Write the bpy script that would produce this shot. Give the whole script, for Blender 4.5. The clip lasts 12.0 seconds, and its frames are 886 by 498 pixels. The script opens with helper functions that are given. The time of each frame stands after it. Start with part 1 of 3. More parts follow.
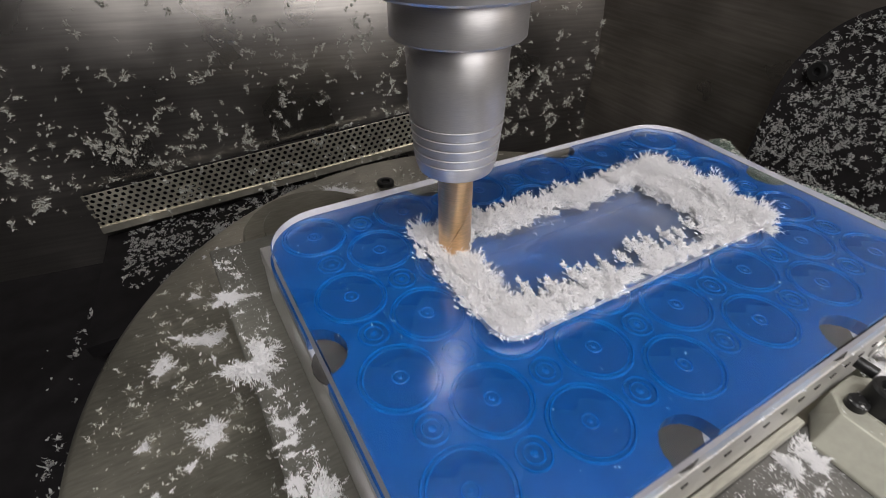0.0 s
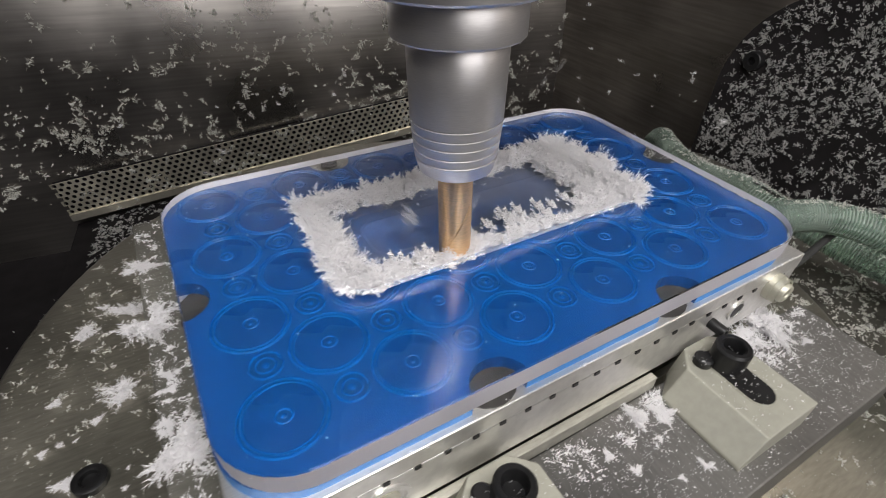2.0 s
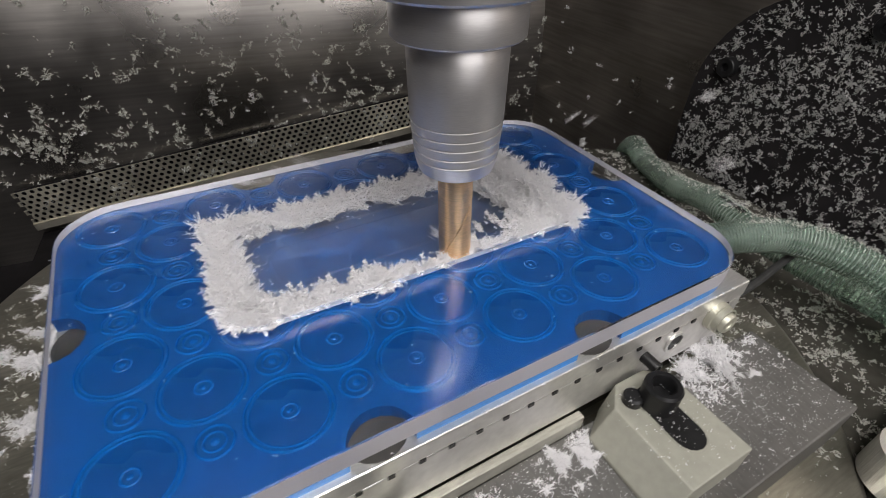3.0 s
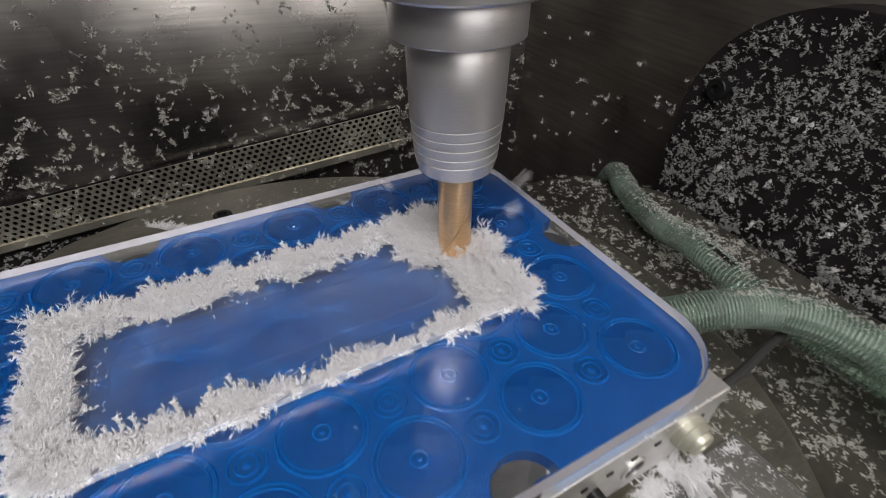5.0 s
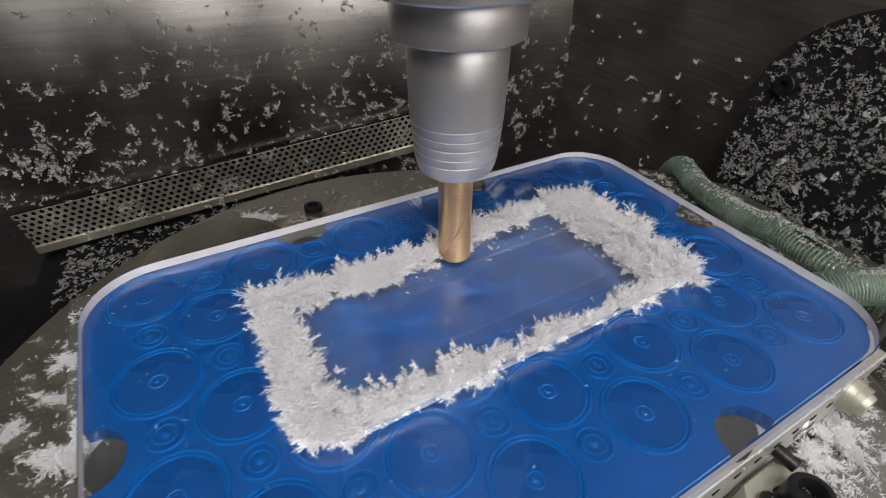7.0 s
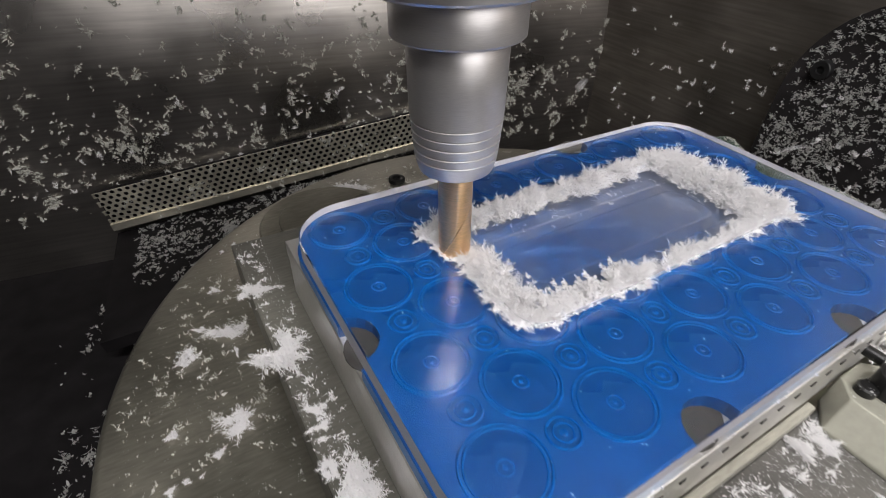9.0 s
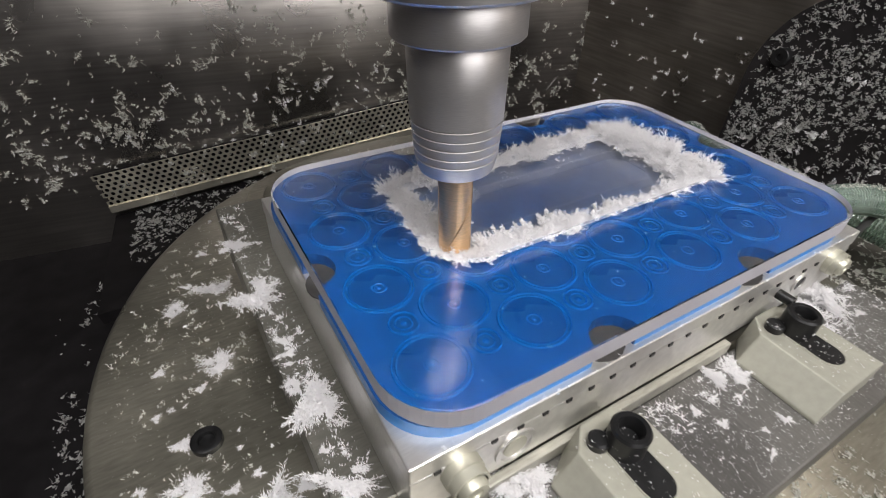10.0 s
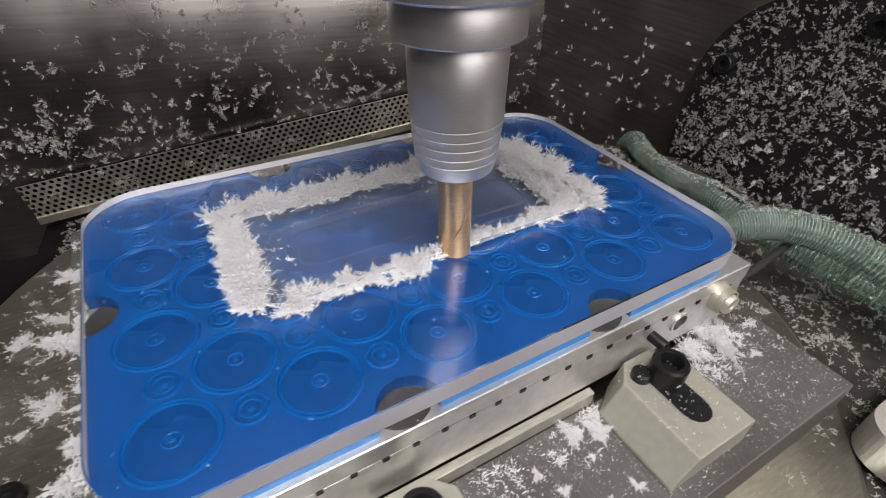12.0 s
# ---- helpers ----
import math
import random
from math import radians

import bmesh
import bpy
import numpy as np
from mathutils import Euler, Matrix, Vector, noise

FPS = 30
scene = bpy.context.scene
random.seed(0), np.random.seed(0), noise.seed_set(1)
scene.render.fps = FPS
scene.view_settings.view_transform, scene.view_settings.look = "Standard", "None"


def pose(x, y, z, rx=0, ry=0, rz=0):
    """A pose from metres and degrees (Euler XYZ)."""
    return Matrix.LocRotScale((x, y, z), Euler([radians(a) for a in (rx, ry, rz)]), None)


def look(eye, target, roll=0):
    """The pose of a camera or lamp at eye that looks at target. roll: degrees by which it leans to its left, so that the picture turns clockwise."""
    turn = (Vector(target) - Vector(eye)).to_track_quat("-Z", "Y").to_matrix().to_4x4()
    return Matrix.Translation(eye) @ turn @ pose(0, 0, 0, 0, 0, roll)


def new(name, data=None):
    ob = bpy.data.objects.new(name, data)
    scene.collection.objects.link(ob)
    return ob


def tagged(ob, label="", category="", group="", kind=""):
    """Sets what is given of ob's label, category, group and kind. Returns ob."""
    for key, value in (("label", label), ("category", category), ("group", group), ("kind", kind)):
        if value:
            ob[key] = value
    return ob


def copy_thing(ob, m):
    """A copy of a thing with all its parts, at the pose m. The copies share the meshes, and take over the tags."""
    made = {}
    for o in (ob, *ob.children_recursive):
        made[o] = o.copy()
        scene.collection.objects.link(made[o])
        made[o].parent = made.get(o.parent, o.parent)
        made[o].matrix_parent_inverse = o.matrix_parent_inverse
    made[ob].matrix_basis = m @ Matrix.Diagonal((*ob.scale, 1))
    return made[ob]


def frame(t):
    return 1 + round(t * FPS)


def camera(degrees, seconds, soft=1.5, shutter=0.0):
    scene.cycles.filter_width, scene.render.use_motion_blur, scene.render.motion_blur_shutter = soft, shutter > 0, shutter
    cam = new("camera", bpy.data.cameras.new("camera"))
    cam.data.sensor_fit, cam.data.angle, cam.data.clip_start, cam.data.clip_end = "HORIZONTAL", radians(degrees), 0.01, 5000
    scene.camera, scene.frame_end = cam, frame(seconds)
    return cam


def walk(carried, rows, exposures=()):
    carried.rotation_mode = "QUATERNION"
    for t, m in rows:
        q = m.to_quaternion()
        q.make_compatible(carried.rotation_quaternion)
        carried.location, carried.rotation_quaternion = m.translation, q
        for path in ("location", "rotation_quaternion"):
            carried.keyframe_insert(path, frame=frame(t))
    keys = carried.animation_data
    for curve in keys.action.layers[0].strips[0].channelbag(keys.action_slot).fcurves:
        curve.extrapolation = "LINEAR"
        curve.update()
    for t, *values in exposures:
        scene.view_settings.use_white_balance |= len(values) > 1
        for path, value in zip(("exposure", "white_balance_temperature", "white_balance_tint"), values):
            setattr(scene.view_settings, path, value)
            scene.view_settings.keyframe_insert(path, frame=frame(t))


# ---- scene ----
# Milling a clear acrylic sheet on a vacuum fixture. Lengths below are in millimetres; MM turns them into metres.
MM = 0.001
cam = camera(84.24, 12.0, soft=0.9, shutter=0.5)

# t, x, y, z (mm), rx, ry, rz (degrees): the camera rides on the spindle head
PATH = [
    (0, -89.10, -65.76, 123.98, 52.03, -2.09, -30.35),
    (0.5, -91.38, -77.08, 123.89, 52.03, -2.07, -30.30),
    (0.8, -91.54, -84.24, 123.80, 52.03, -2.05, -30.24),
    (0.9, -91.57, -86.67, 123.78, 52.03, -2.04, -30.22),
    (1, -91.51, -89.13, 123.75, 52.03, -2.02, -30.19),
    (1.1, -89.96, -91.41, 123.73, 52.03, -2.01, -30.16),
    (1.2, -87.38, -92.49, 123.71, 52.02, -1.99, -30.13),
    (1.3, -84.64, -92.40, 123.70, 52.02, -1.97, -30.10),
    (1.4, -82.16, -92.52, 123.71, 52.01, -1.95, -30.06),
    (1.5, -79.66, -92.66, 123.74, 52.01, -1.93, -30.02),
    (2, -66.50, -93.27, 123.97, 51.99, -1.81, -29.82),
    (2.5, -54.03, -93.95, 124.33, 51.98, -1.69, -29.63),
    (3, -41.54, -94.61, 124.75, 51.97, -1.58, -29.45),
    (3.5, -28.21, -95.21, 125.09, 51.96, -1.48, -29.30),
    (4, -14.11, -95.78, 125.33, 51.95, -1.40, -29.20),
    (4.1, -11.33, -95.86, 125.37, 51.94, -1.39, -29.19),
    (4.2, -8.55, -95.72, 125.40, 51.94, -1.38, -29.18),
    (4.3, -6.36, -94.14, 125.41, 51.94, -1.37, -29.17),
    (4.4, -5.77, -91.52, 125.40, 51.93, -1.37, -29.17),
    (4.5, -5.83, -88.74, 125.39, 51.93, -1.37, -29.17),
    (4.6, -5.96, -86.02, 125.36, 51.92, -1.37, -29.18),
    (5, -6.46, -75.78, 125.27, 51.90, -1.40, -29.23),
    (5.2, -5.95, -70.40, 125.23, 51.89, -1.42, -29.26),
    (5.3, -6.08, -68.06, 125.22, 51.89, -1.43, -29.28),
    (5.4, -6.43, -65.72, 125.21, 51.89, -1.44, -29.31),
    (5.5, -7.94, -63.81, 125.20, 51.89, -1.46, -29.34),
    (5.6, -10.12, -63.15, 125.20, 51.89, -1.47, -29.37),
    (5.7, -12.55, -63.24, 125.21, 51.89, -1.49, -29.41),
    (5.8, -15.03, -63.31, 125.23, 51.89, -1.51, -29.44),
    (6, -20.97, -63.17, 125.25, 51.89, -1.55, -29.52),
    (6.5, -34.60, -63.26, 125.31, 51.90, -1.66, -29.71),
    (7, -47.97, -62.79, 125.23, 51.91, -1.78, -29.93),
    (7.5, -60.68, -62.70, 125.05, 51.92, -1.89, -30.15),
    (8, -73.56, -62.11, 124.97, 51.93, -2.00, -30.34),
    (8.5, -86.94, -61.72, 124.88, 51.94, -2.10, -30.50),
    (8.6, -89.59, -61.63, 124.85, 51.95, -2.12, -30.53),
    (8.7, -92.23, -61.55, 124.83, 51.95, -2.13, -30.55),
    (8.8, -94.77, -61.96, 124.79, 51.95, -2.15, -30.56),
    (8.9, -96.43, -63.76, 124.74, 51.96, -2.16, -30.56),
    (9, -96.63, -66.20, 124.68, 51.96, -2.17, -30.56),
    (9.1, -96.53, -68.63, 124.61, 51.97, -2.17, -30.55),
    (9.5, -96.30, -78.16, 124.28, 51.99, -2.19, -30.49),
    (9.9, -96.00, -87.62, 123.93, 52.00, -2.19, -30.42),
    (10, -95.93, -90.03, 123.85, 52.01, -2.18, -30.40),
    (10.1, -95.26, -91.80, 123.78, 52.01, -2.18, -30.37),
    (10.2, -94.14, -94.24, 123.71, 52.01, -2.17, -30.35),
    (10.3, -91.94, -95.50, 123.66, 52.01, -2.17, -30.32),
    (10.4, -89.52, -95.83, 123.62, 52.01, -2.16, -30.30),
    (10.5, -87.12, -96.15, 123.60, 52.02, -2.15, -30.27),
    (11, -74.65, -97.43, 123.60, 52.03, -2.11, -30.16),
    (11.5, -62.07, -97.65, 123.73, 52.04, -2.07, -30.06),
    (12, -49.48, -97.39, 123.93, 52.05, -2.04, -29.99),
]


def rig(row):
    t, x, y, z, rx, ry, rz = row
    return pose(x * MM, y * MM, z * MM, rx, ry, rz)


EXPOSURES = [(0.0, -0.1), (1.0, 0.12), (2.5, -0.1), (5.5, -0.35), (7.5, -0.2), (9.5, 0.12), (10.5, 0.16), (12.0, -0.04)]
walk(cam, [(row[0], rig(row)) for row in PATH], EXPOSURES)

# ---- light ----
world = bpy.data.worlds.new("world")
scene.world = world
world.use_nodes = True
world.node_tree.nodes["Background"].inputs[0].default_value = (0.8, 0.85, 1.0, 1)
world.node_tree.nodes["Background"].inputs[1].default_value = 0.012
scene.view_settings.exposure = 0.0


def area_lamp(name, eye, target, w, h, watts, colour):
    data = bpy.data.lights.new(name, "AREA")
    data.shape, data.size, data.size_y, data.energy, data.color = "RECTANGLE", w * MM, h * MM, watts, colour
    ob = new(name, data)
    ob.matrix_world = look([v * MM for v in eye], [v * MM for v in target])
    return ob


area_lamp("led_lamp_light", (-120, -210, 503), (-60, 0, 0), 420, 70, 2.3, (1.0, 0.968, 0.945))
# soft fill added behind the camera for the front faces; no window is seen
area_lamp("front_fill_light", (5, -462, 330), (0, 0, 40), 420, 260, 1.35, (1.0, 0.965, 0.95))


# ---- materials ----
def material(name, base, rough=0.5, metal=0.0, noise_scale=200.0, vary=0.15, bump=0.0, stretch=(1, 1, 1), blotch=0.0, rough_vary=0.1, **extra):
    """A procedural surface: colour that varies at two scales, roughness that varies with it, fine relief."""
    m = bpy.data.materials.new(name)
    m.use_nodes = True
    nt = m.node_tree
    b = nt.nodes["Principled BSDF"]
    co = nt.nodes.new("ShaderNodeTexCoord")
    mp = nt.nodes.new("ShaderNodeMapping")
    mp.inputs["Scale"].default_value = stretch
    nt.links.new(co.outputs["Object"], mp.inputs["Vector"])
    fine = nt.nodes.new("ShaderNodeTexNoise")
    fine.inputs["Scale"].default_value = noise_scale
    fine.inputs["Detail"].default_value = 6
    wide = nt.nodes.new("ShaderNodeTexNoise")
    wide.inputs["Scale"].default_value = 18.0
    wide.inputs["Detail"].default_value = 4
    nt.links.new(mp.outputs[0], fine.inputs["Vector"])
    nt.links.new(co.outputs["Object"], wide.inputs["Vector"])
    ramp = nt.nodes.new("ShaderNodeMapRange")
    ramp.inputs["From Min"].default_value, ramp.inputs["From Max"].default_value = 0.3, 0.7
    ramp.inputs["To Min"].default_value, ramp.inputs["To Max"].default_value = 1 - vary, 1 + vary
    nt.links.new(fine.outputs["Fac"], ramp.inputs["Value"])
    ramp2 = nt.nodes.new("ShaderNodeMapRange")
    ramp2.inputs["From Min"].default_value, ramp2.inputs["From Max"].default_value = 0.3, 0.7
    ramp2.inputs["To Min"].default_value, ramp2.inputs["To Max"].default_value = 1 - blotch, 1 + blotch
    nt.links.new(wide.outputs["Fac"], ramp2.inputs["Value"])
    mul = nt.nodes.new("ShaderNodeMath")
    mul.operation = "MULTIPLY"
    nt.links.new(ramp.outputs[0], mul.inputs[0])
    nt.links.new(ramp2.outputs[0], mul.inputs[1])
    col = nt.nodes.new("ShaderNodeVectorMath")
    col.operation = "SCALE"
    col.inputs[0].default_value = base
    nt.links.new(mul.outputs[0], col.inputs["Scale"])
    nt.links.new(col.outputs[0], b.inputs["Base Color"])
    rr = nt.nodes.new("ShaderNodeMapRange")
    rr.inputs["From Min"].default_value, rr.inputs["From Max"].default_value = 0.3, 0.7
    rr.inputs["To Min"].default_value, rr.inputs["To Max"].default_value = max(0.02, rough - rough_vary), min(1, rough + rough_vary)
    nt.links.new(wide.outputs["Fac"], rr.inputs["Value"])
    nt.links.new(rr.outputs[0], b.inputs["Roughness"])
    b.inputs["Metallic"].default_value = metal
    if bump:
        bp = nt.nodes.new("ShaderNodeBump")
        bp.inputs["Strength"].default_value = bump
        bp.inputs["Distance"].default_value = 0.0003
        nt.links.new(fine.outputs["Fac"], bp.inputs["Height"])
        nt.links.new(bp.outputs[0], b.inputs["Normal"])
    for key, value in extra.items():
        b.inputs[key.replace("_", " ")].default_value = value
    return m


STEEL_WALL = material("wall_sheet", (0.4, 0.377, 0.357), 0.31, 0.97, 60, 0.12, 0.12, (0.4, 0.4, 8), 0.2, 0.06)
SIDE_WALL = material("side_wall_sheet", (0.34, 0.31, 0.28), 0.36, 0.9, 60, 0.15, 0.15, (0.4, 0.4, 8), 0.25)
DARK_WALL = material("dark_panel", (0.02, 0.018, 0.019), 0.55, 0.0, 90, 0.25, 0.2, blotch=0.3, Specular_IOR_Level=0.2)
# near-black: the deep shade low in the machine is put into this colour
PIT = material("shaded_sump", (0.011, 0.01, 0.011), 0.6, 0.0, 80, 0.3, 0.3, blotch=0.3, Specular_IOR_Level=0.12)
PERF = material("perforated_steel", (0.74, 0.7, 0.6), 0.4, 0.85, 150, 0.1, 0.1, (1, 1, 1), 0.2)
ALU = material("machined_aluminium", (0.72, 0.71, 0.69), 0.36, 0.85, 400, 0.08, 0.12, (1, 12, 1), 0.12)
ALU_DULL = material("oily_aluminium", (0.4, 0.39, 0.34), 0.46, 0.55, 260, 0.15, 0.2, (1, 6, 1), 0.25)
TABLE = material("rotary_table_steel", (0.32, 0.305, 0.255), 0.34, 0.8, 200, 0.14, 0.12, (1, 5, 1), 0.35)
DARK_ALU = material("stained_aluminium", (0.2, 0.195, 0.17), 0.45, 0.6, 260, 0.15, 0.15, (1, 6, 1), 0.35)
CLAMP = material("bead_blasted_aluminium", (0.37, 0.365, 0.31), 0.55, 0.35, 500, 0.06, 0.1, (1, 1, 1), 0.1)
RISER = material("scuffed_aluminium", (0.19, 0.186, 0.178), 0.4, 0.7, 240, 0.12, 0.15, (5, 1, 1), 0.35)
RECESS = material("dark_notch_disc", (0.045, 0.042, 0.04), 0.6, 0.3, 300, 0.3, 0.2, blotch=0.3)
HOLDER = material("ground_holder_steel", (0.72, 0.7, 0.7), 0.4, 0.85, 500, 0.05, 0.04, (1, 1, 14), 0.04, 0.04)
GROOVE = material("holder_groove_dark", (0.12, 0.12, 0.12), 0.5, 0.6, 300, 0.1)
CUTTER = material("coated_carbide", (0.8, 0.53, 0.29), 0.34, 0.9, 420, 0.12, 0.08, (1, 1, 14), 0.08, 0.06)
BLACK = material("black_oxide_steel", (0.02, 0.02, 0.021), 0.38, 0.5, 300, 0.3, 0.2, blotch=0.2)
BLUE = material("blue_vacuum_mat", (0.0004, 0.0355, 0.152), 0.34, 0.0, 300, 0.06, 0.1, blotch=0.06)
BLUE_DEEP = material("blue_cup_membrane", (0.0004, 0.03, 0.13), 0.3, 0.0, 300, 0.06, 0.05, blotch=0.08)
BLUE_LINE = material("blue_mat_rib", (0.001, 0.053, 0.2), 0.17, 0.0, 300, 0.05, blotch=0.05)
# brighter blue that puts the light on the mat's outer sides into the colour
LIT_MAT_SIDE = material("azure_lit_mat_side", (0.004, 0.17, 0.52), 0.35, 0.0, 300, 0.08, blotch=0.15)
BRASS = material("nickelled_fitting", (0.55, 0.54, 0.45), 0.42, 0.6, 200, 0.1, 0.1, blotch=0.1)


def shavings(name, colour, vary):
    """Thin plastic shavings: half of the light goes through."""
    m = material(name, colour, 0.55, 0.0, 400, vary)
    nt = m.node_tree
    b = nt.nodes["Principled BSDF"]
    tr = nt.nodes.new("ShaderNodeBsdfTranslucent")
    tr.inputs["Color"].default_value = (*[min(1, c * 1.08) for c in colour], 1)
    mix = nt.nodes.new("ShaderNodeMixShader")
    mix.inputs[0].default_value = 0.5
    nt.links.new(b.outputs[0], mix.inputs[1])
    nt.links.new(tr.outputs[0], mix.inputs[2])
    nt.links.new(mix.outputs[0], nt.nodes["Material Output"].inputs["Surface"])
    return m


CHIP = shavings("white_acrylic_swarf", (0.94, 0.928, 0.945), 0.03)
# a darker, more varied grey than the other swarf
GREYER_CHIP = shavings("greyer_swarf", (0.6, 0.6, 0.59), 0.3)
CHIP_GREY = shavings("settled_swarf", (0.74, 0.735, 0.7), 0.15)
FLANGE = material("oily_flange_steel", (0.085, 0.08, 0.068), 0.45, 0.5, 260, 0.2, 0.2, blotch=0.35)
# grey picked for how the unseen roof mirrors in cowl and acrylic
ROOF = material("reflected_roof_grey", (0.2, 0.197, 0.19), 0.5, 0.0, 100, 0.05, blotch=0.08)
RUBBER = material("black_cable_rubber", (0.03, 0.03, 0.03), 0.6, 0.0, 300, 0.2)
HOUSING = material("lamp_housing", (0.5, 0.5, 0.5), 0.5, 0.3, 100, 0.05)


def glassy(name, colour, rough, ior, diffuse=0.0, white=(0.8, 0.8, 0.84), scale=300.0):
    m = material(name, colour, rough, 0.0, scale, 0.02, 0.0, rough_vary=0.01)
    nt = m.node_tree
    b = nt.nodes["Principled BSDF"]
    b.inputs["Transmission Weight"].default_value = 1.0
    b.inputs["IOR"].default_value = ior
    if diffuse:
        d = nt.nodes.new("ShaderNodeBsdfDiffuse")
        d.inputs["Color"].default_value = (*white, 1)
        mix = nt.nodes.new("ShaderNodeMixShader")
        n = nt.nodes.new("ShaderNodeTexNoise")
        n.inputs["Scale"].default_value = 55
        n.inputs["Detail"].default_value = 5
        co = nt.nodes.new("ShaderNodeTexCoord")
        nt.links.new(co.outputs["Object"], n.inputs["Vector"])
        r = nt.nodes.new("ShaderNodeMapRange")
        r.inputs["From Min"].default_value, r.inputs["From Max"].default_value = 0.35, 0.65
        r.inputs["To Min"].default_value, r.inputs["To Max"].default_value = max(0, diffuse - 0.1), min(1, diffuse + 0.1)
        nt.links.new(n.outputs["Fac"], r.inputs["Value"])
        nt.links.new(r.outputs[0], mix.inputs[0])
        nt.links.new(b.outputs[0], mix.inputs[1])
        nt.links.new(d.outputs[0], mix.inputs[2])
        nt.links.new(mix.outputs[0], nt.nodes["Material Output"].inputs["Surface"])
    return m


ACRYLIC = glassy("clear_acrylic", (0.97, 0.985, 1.0), 0.03, 1.49)
ACRYLIC_EDGE = glassy("sawn_acrylic_edge", (0.9, 0.9, 0.95), 0.5, 1.49, 0.75, (0.5, 0.485, 0.52))
ACRYLIC_CUT = glassy("milled_acrylic_floor", (0.94, 0.95, 1.0), 0.45, 1.35, 0.12, (0.25, 0.28, 0.35))
HOSE = glassy("green_tinted_hose", (0.62, 0.8, 0.68), 0.15, 1.25, 0.16, (0.3, 0.4, 0.33))
WIRE = glassy("hose_spiral", (0.8, 0.9, 0.84), 0.12, 1.45, 0.3, (0.6, 0.7, 0.63))
LED = bpy.data.materials.new("led_diffuser")
LED.use_nodes = True
LED.node_tree.nodes["Principled BSDF"].inputs["Emission Color"].default_value = (1, 0.97, 0.94, 1)
LED.node_tree.nodes["Principled BSDF"].inputs["Emission Strength"].default_value = 6


# ---- mesh helpers (millimetres in, metres out) ----
def mesh_object(name, verts, faces, mats, indices=None, smooth=False):
    me = bpy.data.meshes.new(name)
    me.from_pydata([(v[0] * MM, v[1] * MM, v[2] * MM) for v in verts], [], faces)
    for m in mats if isinstance(mats, (list, tuple)) else [mats]:
        me.materials.append(m)
    if indices is not None:
        me.polygons.foreach_set("material_index", indices)
    if smooth:
        me.polygons.foreach_set("use_smooth", [True] * len(me.polygons))
    me.update()
    return new(name, me)


def part(name, bm, mat, parent=None, label="", smooth=False):
    """Links a bmesh (in millimetres) as one mesh object under a thing or a part."""
    bmesh.ops.recalc_face_normals(bm, faces=bm.faces)
    bmesh.ops.scale(bm, vec=(MM, MM, MM), verts=bm.verts)
    me = bpy.data.meshes.new(name)
    bm.to_mesh(me)
    bm.free()
    me.materials.append(mat)
    if smooth:
        for p in me.polygons:
            p.use_smooth = True
        me.set_sharp_from_angle(angle=radians(35))
    ob = new(name, me)
    if parent:
        ob.parent = parent
    if label:
        tagged(ob, label)
    return ob


def empty(name, label, category, group="", kind=""):
    return tagged(new(name), label, category, group, kind)


def box(x0, x1, y0, y1, z0, z1, bevel=0.0, bm=None):
    bm = bm or bmesh.new()
    vs = bmesh.ops.create_cube(bm, size=1)["verts"]
    for v in vs:
        v.co = ((x0 + x1) / 2 + v.co.x * (x1 - x0), (y0 + y1) / 2 + v.co.y * (y1 - y0), (z0 + z1) / 2 + v.co.z * (z1 - z0))
    if bevel:
        edges = list({e for v in vs for e in v.link_edges})
        bmesh.ops.bevel(bm, geom=edges, offset=bevel, segments=2, affect="EDGES", profile=0.5)
    return bm


def lathe(profile, n=64, bm=None, centre=(0, 0, 0), axis="z"):
    """A solid of revolution from (radius, height) pairs."""
    bm = bm or bmesh.new()

    def at(r, h, a):
        p = (r * math.cos(a), r * math.sin(a), h)
        if axis == "y":
            p = (p[0], -p[2], p[1])
        if axis == "x":
            p = (-p[2], p[0], p[1])
        return tuple(c + q for c, q in zip(centre, p))
    rings = []
    for r, h in profile:
        if r < 1e-6:
            rings.append([bm.verts.new(at(0, h, 0))])
        else:
            rings.append([bm.verts.new(at(r, h, 2 * math.pi * k / n)) for k in range(n)])
    for a, b in zip(rings, rings[1:]):
        for k in range(n):
            q = [a[k % len(a)], a[(k + 1) % len(a)], b[(k + 1) % len(b)], b[k % len(b)]]
            q = [v for i, v in enumerate(q) if v not in q[:i]]
            if len(q) > 2:
                bm.faces.new(q)
    return bm


def rounded(x0, x1, y0, y1, r, n=10):
    """A rounded rectangle, anticlockwise."""
    out = []
    for cx, cy, a0 in ((x1 - r, y1 - r, 0), (x0 + r, y1 - r, 90), (x0 + r, y0 + r, 180), (x1 - r, y0 + r, 270)):
        for k in range(n + 1):
            a = radians(a0 + 90 * k / n)
            out.append((cx + r * math.cos(a), cy + r * math.sin(a)))
    return out


def prism(outline, z0, z1, bm=None, bevel=0.0):
    bm = bm or bmesh.new()
    low = [bm.verts.new((x, y, z0)) for x, y in outline]
    high = [bm.verts.new((x, y, z1)) for x, y in outline]
    bm.faces.new(low[::-1])
    top = bm.faces.new(high)
    n = len(low)
    for k in range(n):
        bm.faces.new((low[k], low[(k + 1) % n], high[(k + 1) % n], high[k]))
    if bevel:
        bmesh.ops.bevel(bm, geom=list(top.edges), offset=bevel, segments=2, affect="EDGES", profile=0.5)
    return bm


